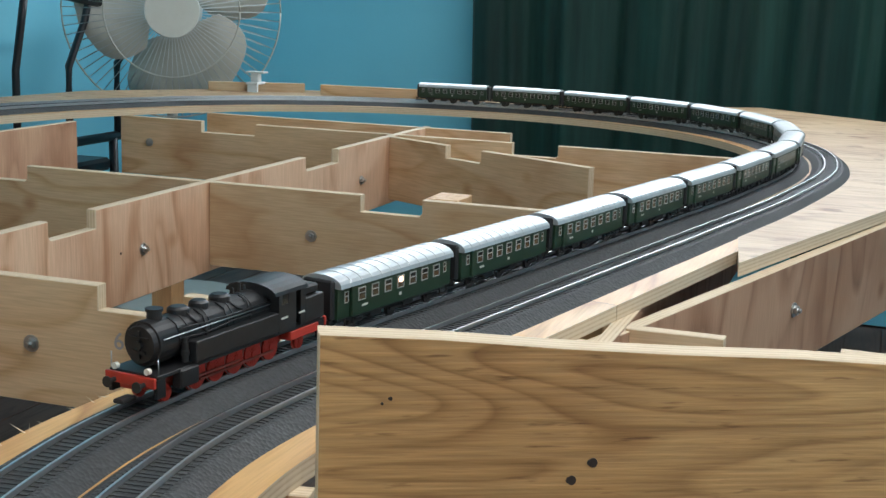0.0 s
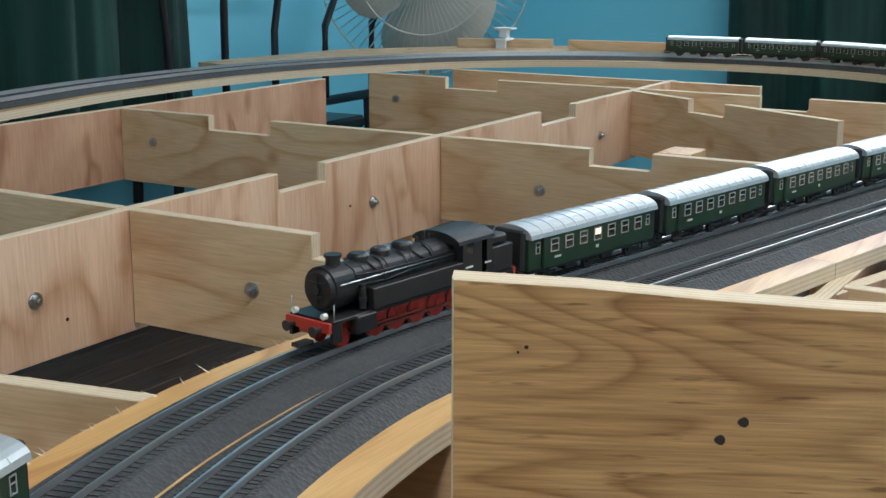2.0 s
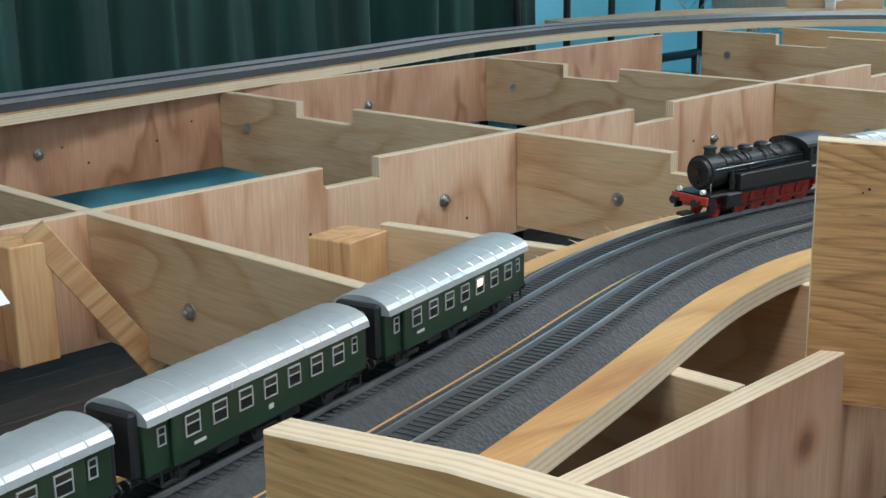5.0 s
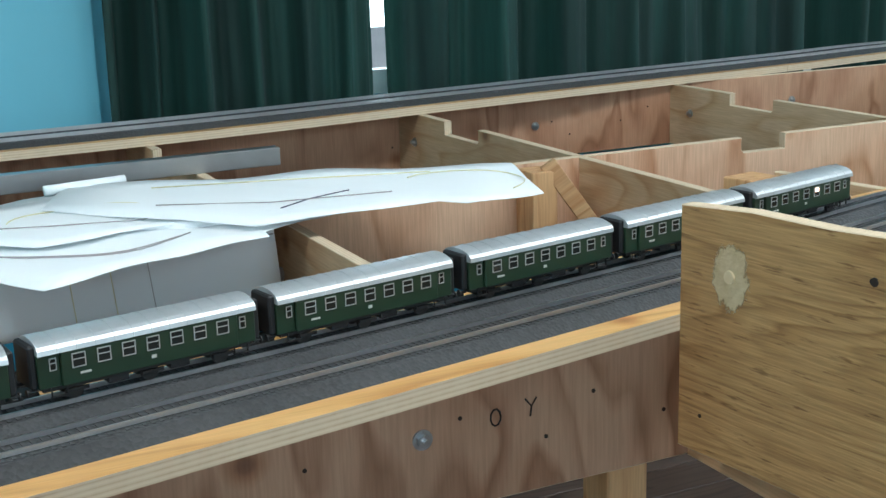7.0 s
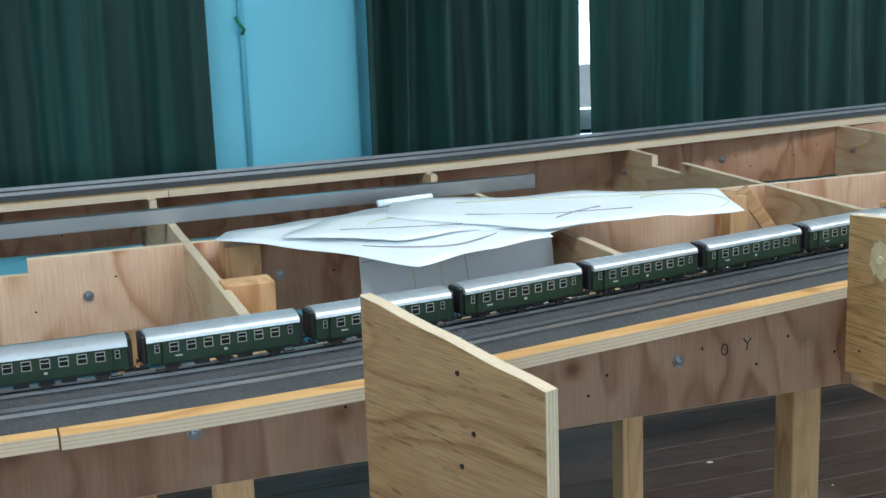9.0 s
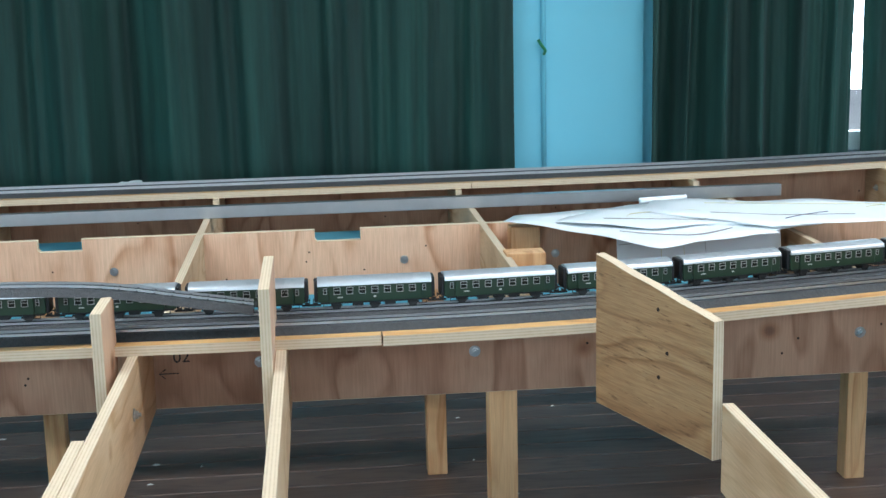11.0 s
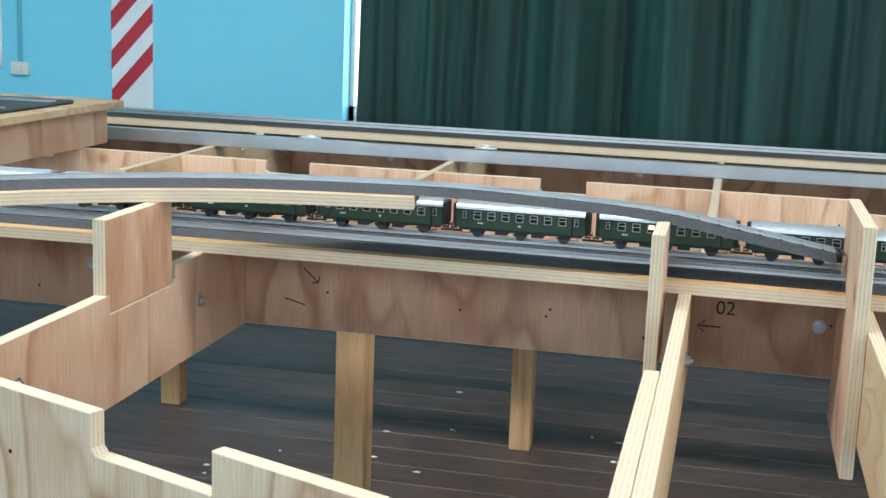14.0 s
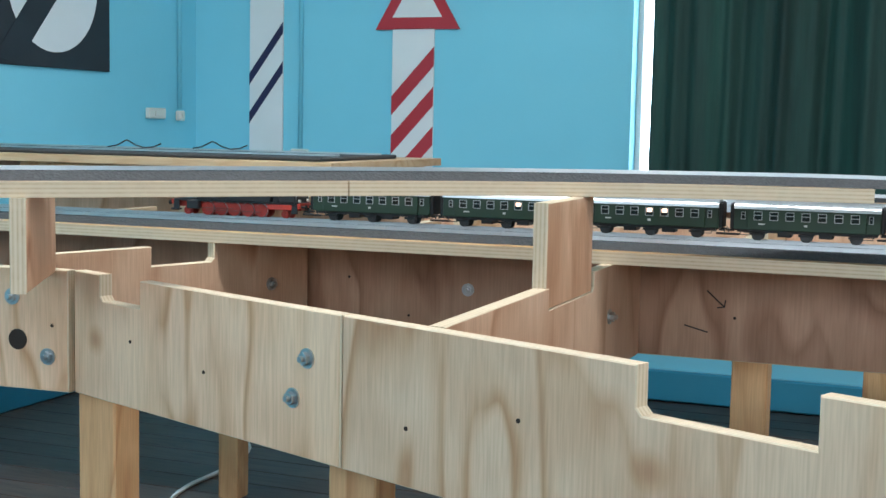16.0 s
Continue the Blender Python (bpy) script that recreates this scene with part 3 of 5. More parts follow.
JJ = near_cross(-0.765, -0.575, notched(0.560, LOW, [(0.19, 0.33)], 0.0, 0.018), "pinkish plywood cross board with a notch", PLY_P)
bolts(JJ, [(0.13, -0.049), (0.487, -0.04)], 1)
bolts(JJ, [(0.13, -0.049), (0.487, -0.04)], -1)
JA = near_cross(-0.262, -0.78)
JB = near_cross(-0.2745, -0.78, [(0.405, LOW), (0.405, 0.0), (0.775, 0.0), (0.775, LOW)])
bolts(JA, [(0.185, -0.05)], 1)
JG = near_cross(-0.095, -0.85, None, "pale plywood cross board with a bright upper edge")
bench_board("cross_board", 0.352, -0.37, -90, [(0, LOW), (0, -0.012), (0.45, -0.012), (0.45, LOW)])
near_cross(0.865, -0.7)
near_cross(1.335, -0.6)
apron = bench_board("apron_board", 1.60, 0.034, -16.2, notched(1.27, LOW, [], -0.002), (PLY_Z, EDGE_Y), "reddish plywood board under the rim of the bend")
bolts(apron, [(0.48, -0.048), (0.93, -0.05)])
near_cross(1.737, -0.45, notched(0.44, LOW, [(0.072, 0.152)], 0.0, 0.03))
nb = bench_board("near_board", -1.150, -0.420, -22.0, notched(0.337, LOW, [(0.04, 0.098)], 0.0, 0.022), (PLY_G, EDGE_Y), "pale plywood board on the near side of the grid")
bolts(nb, [(0.303, -0.034), (0.288, -0.064)])
nc, ns = math.cos(radians(-22)), math.sin(radians(-22))
nbr = bench_board("near_board", -1.150 + 0.3385 * nc, -0.420 + 0.3385 * ns, -22.0, notched(0.60, LOW, [(0.238, 0.346)], 0.0, 0.028), (PLY_G, EDGE_Y), "pale plywood board with a wide notch, on the near side of the grid")
nb2 = bench_board("near_board", -1.75, -0.46, 3.5, notched(0.595, LOW, []), (PLY_G, EDGE_Y), "plywood board with bolts and a drilled hole")
bolts(nb2, [(0.54, -0.025), (0.575, -0.075)])
JK = bench_board("cross_board", -1.148, -0.012, -110, notched(0.35, LOW, [(0.135, 0.215)], 0.0, 0.02), (PLY_P, EDGE_Y), "pinkish plywood cross board with a notch, set at a slant")
bolts(JK, [(0.055, -0.05), (0.30, -0.05)], 1)
bm = bmesh.new()
cyl(bm, 0.009, 0.009, 0.002, pose(0, 0, 0, 90), 20)
part("hole", bm, HOLE, nb2, "drilled hole", pose(0.545, -TH / 2, -0.062))

bm = bmesh.new()
box(bm, -0.05, 0.03, -0.03, 0.004, -0.06, -0.016, 0.001)
part("joint_block", bm, PLY_G, bench, "pale block at a joint", pose(-0.83, -0.502, BZ, 0, 0, -22.0))

# nail and screw holes left in the boards
nail_bm = bmesh.new()
cyl(nail_bm, 0.0017, 0.0015, 0.0012, pose(0, 0, 0, 90), 9)
nail_mesh = bpy.data.meshes.new("nail_hole")
nail_bm.to_mesh(nail_mesh)
nail_bm.free()
nail_mesh.materials.append(HOLE)
nail_rng = random.Random(21)
for board, x_from, x_to, count in ((nb, 0.05, 0.26, 2), (nbr, 0.06, 0.5, 4), (nb2, 0.3, 0.58, 4), (front, 0.6, 2.9, 20), (mid, 0.8, 4.2, 22), (far, 0.8, 4.0, 14), (JJ, 0.03, 0.5, 4)):
    for k in range(count):
        shared("nail_hole", nail_mesh, board, pose(nail_rng.uniform(x_from, x_to), -TH / 2, nail_rng.uniform(LOW + 0.02, -0.035)), "small dark nail hole" if k == 0 else "")

# legs
LEGS = [(-0.655, 0.09), (0.19, 0.10), (-1.15, -0.38), (-0.86, -0.47), (0.86, 0.09), (1.70, 0.10), (-0.56, 0.84), (0.16, 0.80), (-1.25, 0.88), (0.93, 0.66), (2.3, 0.14), (-1.6, 0.6), (2.6, 0.9), (1.72, 1.06)]
for x, y in LEGS:
    bm = bmesh.new()
    w = 0.019
    box(bm, -w, w, -w, w, 0, BZ + LOW if abs(y) > 0.3 else BZ + LOW + 0.09, 0.0015)
    part("leg", bm, LEGW, bench, "square pine leg", pose(x, y, 0))

# ---- track ----
TRAIN = [(-2.3, -0.06), (-1.7, -0.05), (-1.2, -0.043), (-0.6, -0.03), (0.0, -0.04), (0.3, -0.022), (0.5, 0.012), (0.8, 0.070), (1.05, 0.124), (1.26, 0.173), (1.43, 0.172), (1.73, 0.112), (2.04, 0.045), (2.35, -0.018), (2.65, -0.05), (2.92, 0.0), (3.14, 0.17), (3.27, 0.45), (3.24, 0.80), (3.05, 1.07), (2.7, 1.24), (2.33, 1.27), (2.0, 1.22), (1.6, 1.17), (1.2, 1.12), (0.7, 1.06), (0.0, 1.04), (-1.0, 1.04), (-2.3, 1.04)]
ZD = 0.012
line = spline([(x, y, 0) for x, y in TRAIN], 0.02)

deck = empty("trackbed", pose(0, 0, 0), "curved plywood trackbed with varnished top and raw edges", "trackbed")
_cuts = [0, 116, 205, 275, 330, 385, 470, len(line) - 1]
for ca, cb in zip(_cuts, _cuts[1:]):
    if cb <= ca:
        continue
    bm = bmesh.new()
    seg = line[ca : cb + 1]
    if cb < len(line) - 1:
        seg = seg[:-1] + [seg[-1].lerp(seg[-2], 0.06)]
    out = 0.098 + 0.004 * ((ca // 5) % 2)
    sweep(bm, seg, [(-0.044, 0.0), (-0.044, ZD), (out, ZD), (out, 0.0)])
    bmesh.ops.recalc_face_normals(bm, faces=bm.faces)
    for f in bm.faces:
        if abs(f.normal.z) < 0.5:
            f.material_index = 1
    part("deck_board", bm, (DECKW, EDGE_Z), deck, "plywood deck board")


def track(name, pts, z, label, sleepers=True):
    """Model track: a sloped ballast body, sleepers, two rails and a row of middle studs."""
    t = empty(name, pose(0, 0, z), label, "railway track", "tracks of the layout")
    bm = bmesh.new()
    sweep(bm, pts, [(-0.0265, 0.0), (-0.0165, 0.0068), (0.0165, 0.0068), (0.0265, 0.0)])
    bmesh.ops.recalc_face_normals(bm, faces=bm.faces)
    part("ballast", bm, BALLAST, t, "grey moulded plastic ballast")
    for s in (-1, 1):
        bm = bmesh.new()
        c = s * 0.0083
        sweep(bm, pts, [(c - 0.0007, 0.0075), (c - 0.0007, 0.0103), (c + 0.0007, 0.0103), (c + 0.0007, 0.0075)])
        bmesh.ops.recalc_face_normals(bm, faces=bm.faces)
        part("rail", bm, RAIL, t, "bright nickel rail")
    if sleepers:
        verts, faces = [], []
        d = normals(pts)
        for p, n in zip(pts, d):
            a = Vector((-n.y, n.x, 0))
            for k in (-0.0075, -0.0025, 0.0025, 0.0075):
                q = p + a * k
                b = len(verts)
                for u, w, zz in ((-1, -1, 0), (1, -1, 0), (1, 1, 0), (-1, 1, 0), (-1, -1, 1), (1, -1, 1), (1, 1, 1), (-1, 1, 1)):
                    verts.append(q + n * (u * 0.0135) + a * (w * 0.0011) + Vector((0, 0, 0.0064 + zz * 0.0009)))
                faces += [(b + 4, b + 5, b + 6, b + 7), (b, b + 1, b + 5, b + 4), (b + 1, b + 2, b + 6, b + 5), (b + 2, b + 3, b + 7, b + 6), (b + 3, b, b + 4, b + 7)]
        me = bpy.data.meshes.new("sleeper")
        me.from_pydata([tuple(v) for v in verts], [], faces)
        me.materials.append(SLEEPER)
        sl = shared("sleeper", me, t, Matrix.Identity(4), "dark plastic sleepers")
        tagged(sl, kind="stuff")
    return t


track("track", line, ZD, "inner double-rail model track on grey ballast")
track("track", offset(line, 0.0545), ZD, "outer double-rail model track on grey ballast")

# low rim boards behind the curve and the wide board under the bend
bm = bmesh.new()
box(bm, -0.16, 0.16, -0.006, 0.006, 0, 0.034, 0.001)
tagged(part("rim_board", bm, PLY, None, "", pose(3.42, 0.84, 0.0, 0, 0, 97)), "low plywood rim board along the bend", "board", "rim boards of the bend")
bm = bmesh.new()
box(bm, -0.14, 0.14, -0.006, 0.006, 0, 0.026, 0.001)
tagged(part("rim_board", bm, PLY, None, "", pose(3.40, 0.42, 0.0, 0, 0, 85)), "low plywood rim board along the bend", "board", "rim boards of the bend")


def base_board(outl, label):
    """A board cut to an outline in plan, level with the deck."""
    bm = bmesh.new()
    top = [bm.verts.new((x, y, ZD + 0.0006)) for x, y in outl]
    bot = [bm.verts.new((x, y, -0.0003)) for x, y in outl]
    bm.faces.new(top)
    bm.faces.new(bot[::-1])
    for i in range(len(outl)):
        f = bm.faces.new((top[i], bot[i], bot[(i + 1) % len(outl)], top[(i + 1) % len(outl)]))
        f.material_index = 1
    bmesh.ops.recalc_face_normals(bm, faces=bm.faces)
    tagged(part("base_board", bm, (PLY_S, EDGE_Z)), label, "board", "base boards of the bend")


base_board([(1.955, -0.062), (2.336, -0.178), (2.62, -0.262), (2.95, -0.33), (3.5, -0.25), (3.75, 0.1), (3.6, 0.3), (3.2, 0.12), (2.9, -0.04), (2.65, -0.08), (2.3, -0.02)], "stained plywood base board under the bend")
base_board([(3.27, 0.55), (3.50, 0.50), (3.54, 0.95), (3.43, 1.20), (3.15, 1.42), (2.75, 1.47), (2.72, 1.34), (3.02, 1.22), (3.22, 0.95)], "stained plywood base board behind the track of the bend")

# ---- upright panels ----
def panel(x, y0, y1, z0, z1a, z1b, label, turn=0.0, marks=(), putty=None, wood_kind=None):
    L = y0 - y1
    p = empty("upright_panel", pose(x, y0, LOW, 0, 0, -90 + turn), label, "panel", "upright panels on the near side")
    out = [(0, z0 - LOW), (0, z1a - LOW)] + [(L * k / 8, z1a - LOW + (z1b - z1a) * k / 8 + (0.0018 if L > 0.45 else 0.0006) * math.sin(k * 1.9)) for k in range(1, 8)] + [(L, z1b - LOW), (L, z0 - LOW)]
    b = profile_board("board", out, TH, p, None, (wood_kind or PANEL, EDGE_Y))
    for u, z, r in marks:
        bm = bmesh.new()
        cyl(bm, r, r * 0.9, 0.0012, pose(0, 0, 0, 90), 14)
        for v in bm.verts:
            v.co.z *= 0.85 + 0.15 * math.sin(2.2 * v.co.x / r + 0.6)
        part("knot", bm, HOLE, p, "dark knot hole", pose(u, -TH / 2, z - LOW))
    if putty:
        u, z, r = putty
        bm = bmesh.new()
        rim = [bm.verts.new((1.25 * r * (0.98 + 0.05 * math.sin(2 * a + 0.6) + 0.03 * math.sin(5 * a + 1) + 0.02 * math.sin(13 * a) + 0.015 * math.sin(23 * a + 2)) * math.cos(a), -0.0006, 1.25 * r * (1.40 + 0.07 * math.sin(3 * a + 2) + 0.03 * math.sin(7 * a) + 0.02 * math.sin(19 * a)) * math.sin(a))) for a in (k * math.tau / 64 for k in range(64))]
        c = bm.verts.new((0, -0.0012, 0))
        for i in range(64):
            bm.faces.new((rim[i], rim[(i + 1) % 64], c))
        bmesh.ops.recalc_face_normals(bm, faces=bm.faces)
        part("filler_patch", bm, SMEAR, p, "pale dried wood filler", pose(u, -TH / 2, z - LOW))
        bm = bmesh.new()
        cyl(bm, r * 0.29, r * 0.26, 0.003, pose(0, 0, 0, 90), 20)
        part("plug", bm, PUTTY, p, "round pale wooden plug", pose(u, -TH / 2 - 0.001, z - LOW))
    return p


panel(1.235, 0.015, -0.355, -0.03, 0.114, 0.094, "upright weathered plywood panel with knots, beside the track", 26, ((0.105, 0.063, 0.0022), (0.097, 0.056, 0.0022), (0.027, 0.089, 0.0009), (0.024, 0.087, 0.0006)))
panel(0.82, -0.055, -0.545, -0.07, 0.098, 0.122, "upright plywood panel with a filled knot and a wavy top", 7.3, ((0.155, 0.078, 0.0032), (0.021, -0.043, 0.0016)), (0.046, 0.058, 0.016))
panel(0.27, -0.155, -0.373, -0.075, 0.101, 0.07, "upright plywood panel with dark knots, end grain showing", 20.1, ((0.122, 0.062, 0.0026), (0.139, 0.018, 0.0026), (0.124, -0.012, 0.0026)), None, PANEL_W)

# ---- train ----
def lathe_wheel(r, width, material_rim, n=20, spokes=8):
    bm = bmesh.new()
    cyl(bm, r, r, width, pose(0, 0, 0, 90), n)
    cyl(bm, r * 1.12, r * 1.12, width * 0.3, pose(0, width * 0.5, 0, 90), n)
    for k in range(spokes):
        box(bm, -r * 0.8, r * 0.8, -width * 0.62, -width * 0.4, -r * 0.05, r * 0.05, 0, pose(0, 0, 0, 0, k * 22.5, 0))
    cyl(bm, r * 0.25, r * 0.25, width * 1.5, pose(0, -width * 0.1, 0, 90), 10)
    me = bpy.data.meshes.new("wheel")
    bm.to_mesh(me)
    bm.free()
    me.materials.append(material_rim)
    return me


coach_wheel = lathe_wheel(0.0056, 0.002, STEELW, 20, 0)


def window_meshes(w, h):
    bm = bmesh.new()
    t = 0.0006
    for a, b, c, d in ((-w / 2, w / 2, -h / 2, -h / 2 + t), (-w / 2, w / 2, h / 2 - t, h / 2), (-w / 2, -w / 2 + t, -h / 2 + t, h / 2 - t), (w / 2 - t, w / 2, -h / 2 + t, h / 2 - t), (-w / 2 + t, w / 2 - t, 0.0004, 0.0004 + t)):
        box(bm, a, b, -0.0006, 0.0, c, d)
    f = bpy.data.meshes.new("frame")
    bm.to_mesh(f)
    bm.free()
    f.materials.append(FRAMEW)
    bm = bmesh.new()
    box(bm, -w / 2 + t / 2, w / 2 - t / 2, -0.0003, 0.0002, -h / 2 + t / 2, h / 2 - t / 2)
    p = bpy.data.meshes.new("pane")
    bm.to_mesh(p)
    bm.free()
    p.materials.append(PANE)
    return f, p


wf, wp = window_meshes(0.0088, 0.0092)
df, dp = window_meshes(0.0046, 0.008)


def coach():
    """A three-axle passenger coach, 0.15 m long, standing on the rail head at z = 0."""
    c = empty("passenger_coach", Matrix.Identity(4), "dark green model passenger coach with silver roof on rails", "model coach", "coaches of the train")
    L, W, z0, z1 = 0.148, 0.0335, 0.0115, 0.0335
    bm = bmesh.new()
    box(bm, -L / 2 + 0.014, L / 2 - 0.014, -W / 2, W / 2, z0, z1, 0.0006)
    for s in (-1, 1):
        box(bm, s * (L / 2 - 0.007) - 0.007, s * (L / 2 - 0.007) + 0.007, -W / 2 + 0.0022, W / 2 - 0.0022, z0, z1, 0.0005)
    part("body", bm, GREEN, c, "dark green lacquered body")
    # roof, with ribs across
    bm = bmesh.new()
    n = 12
    sect = [(-(W / 2 + 0.0006) * math.cos(math.pi * k / n), z1 - 0.0003 + 0.0088 * math.sin(math.pi * k / n) ** 0.8) for k in range(n + 1)]
    rings = []
    xs = []
    for k in range(13):
        x = -L / 2 + L * k / 12
        xs += [(x - 0.0004, 0.0), (x, 0.00035), (x + 0.0004, 0.0)] if 0 < k < 12 else [(x, 0.0)]
    for x, up in xs:
        rings.append([bm.verts.new((x, y * (1 + up * 20), z + up)) for y, z in sect])
    for p, q in zip(rings, rings[1:]):
        for k in range(n):
            bm.faces.new((p[k], p[k + 1], q[k + 1], q[k]))
    bm.faces.new(rings[0])
    bm.faces.new(rings[-1][::-1])
    for p, q in zip(rings, rings[1:]):
        bm.faces.new((p[0], q[0], q[-1], p[-1]))
    bmesh.ops.recalc_face_normals(bm, faces=bm.faces)
    part("roof", bm, ROOF, c, "silver-grey ribbed roof")
    for s in (-1, 1):
        bm = bmesh.new()
        box(bm, s * (L / 2 + 0.002) - 0.0025, s * (L / 2 + 0.002) + 0.0025, -0.0125, 0.0125, z0, z1 + 0.0055, 0.0012)
        part("gangway", bm, ENDS, c, "black rubber gangway")
        for y in (-0.0095, 0.0095):
            bm = bmesh.new()
            cyl(bm, 0.0011, 0.0011, 0.006, pose(s * (L / 2 + 0.003), y, 0.0098, 0, 90), 8)
            cyl(bm, 0.0026, 0.0026, 0.0009, pose(s * (L / 2 + 0.006), y, 0.0098, 0, 90), 12)
            part("buffer", bm, UNDER, c, "black buffer")
        bm = bmesh.new()
        box(bm, s * (L / 2 + 0.003) - 0.007, s * (L / 2 + 0.003) + 0.007, -0.0025, 0.0025, 0.004, 0.006, 0.0004)
        part("coupling", bm, UNDER, c, "black coupling")
    bm = bmesh.new()
    box(bm, -L / 2 + 0.003, L / 2 - 0.003, -0.0125, 0.0125, 0.0085, z0, 0.0003)
    for x in (-0.022, 0.02):
        box(bm, x - 0.007, x + 0.007, -0.011, 0.011, 0.0045, 0.0086, 0.0005)
    for x in (-0.05, 0.0, 0.05):
        for y in (-0.0128, 0.0128):
            box(bm, x - 0.0075, x + 0.0075, y - 0.0009, y + 0.0009, 0.0058, 0.0082, 0.0003)
    part("underframe", bm, UNDER, c, "black underframe with boxes and springs")
    for x in (-0.05, 0.0, 0.05):
        for s in (-1, 1):
            shared("wheel", coach_wheel, c, pose(x, s * 0.0083, 0.0056, 0, 0, 0 if s < 0 else 180), "dark steel wheel")
    for x in (-L / 2 + 0.012, L / 2 - 0.012):
        for y in (-0.0155, 0.0155):
            bm = bmesh.new()
            box(bm, x - 0.0055, x + 0.0055, y - 0.0012, y + 0.0012, 0.0056, 0.0062)
            box(bm, x - 0.0052, x - 0.0046, y - 0.0006, y + 0.0006, 0.0056, z0)
            box(bm, x + 0.0046, x + 0.0052, y - 0.0006, y + 0.0006, 0.0056, z0)
            part("step", bm, UNDER, c, "black entrance step")
    for s in (-1, 1):
        turn = 0 if s < 0 else 180
        for k in range(7):
            x = (k - 3) * 0.0163
            w = shared("window", wf, c, pose(s * -x, s * W / 2, 0.0265, 0, 0, turn), "grey-framed window")
            shared("pane", wp, w, Matrix.Identity(4))
        for x in (-L / 2 + 0.0095, L / 2 - 0.0095):
            w = shared("door_window", df, c, pose(x, s * (W / 2 - 0.0022), 0.0262, 0, 0, turn), "small door window")
            shared("pane", dp, w, Matrix.Identity(4))
        bm = bmesh.new()
        box(bm, s * 0.045 - 0.0035, s * 0.045 + 0.0035, -0.0002, 0.0, 0.0, 0.0014)
        part("lettering", bm, PLATE, c, "pale line of lettering", pose(0, s * W / 2, 0.0172, 0, 0, 0))
        bm = bmesh.new()
        box(bm, -0.0016, 0.0016, -0.0002, 0.0002, 0.0, 0.0022)
        part("emblem", bm, PLATE, c, "small pale emblem", pose(0, s * W / 2, 0.0165))
    return c


# the train stands on the inner track
RAILTOP = ZD + 0.0103


def on_track(s):
    """Place and heading at a length along the train's line."""
    i = s / 0.02
    k = int(i)
    p = line[k].lerp(line[k + 1], i - k)
    return p


def station(x):
    """The length along the near straight at which the line passes a given x."""
    for k in range(len(line) - 1):
        if line[k].x <= x < line[k + 1].x:
            return (k + (x - line[k].x) / (line[k + 1].x - line[k].x)) * 0.02
    return 0.0


def seat(s, half):
    a, b = on_track(s - half), on_track(s + half)
    c = (a + b) / 2
    return pose(c.x, c.y, RAILTOP, 0, 0, math.degrees(math.atan2(b.y - a.y, b.x - a.x)))


SIZE = 0.925
PITCH = 0.1645 * SIZE
heads = [station(-1.30), station(1.36)]
first = coach()
first.scale = (SIZE, SIZE, SIZE)
places = [heads[0] + 0.252 + k * PITCH for k in range(15)] + [heads[1] + 0.252 + k * PITCH for k in range(15)]
first.matrix_basis = seat(places[0], 0.047) @ Matrix.Diagonal((SIZE, SIZE, SIZE, 1))
for s_at in places[1:]:
    copy_thing(first, seat(s_at, 0.047))


LIT = mat("lit_coach_window", (0.9, 0.6, 0.4), 0.4)
bsdf(LIT).inputs["Emission Color"].default_value = (1.0, 0.62, 0.42, 1)
bsdf(LIT).inputs["Emission Strength"].default_value = 4.0
cars = [o for o in scene.objects if o.name.startswith("passenger_coach")]
for n, xs in ((1, (0.0163,)), (2, (0.0, 0.0163)), (5, (-0.0163,)), (14, (0.0163,)), (15, (0.0,))):
    for x in xs:
        bm = bmesh.new()
        box(bm, x - 0.0026, x + 0.0030, -0.0004, 0.0, 0.0262, 0.0300, 0.0001)
        part("lit_pane", bm, LIT, cars[n], "warm lamp glow in a window", pose(0, -0.01690, 0))


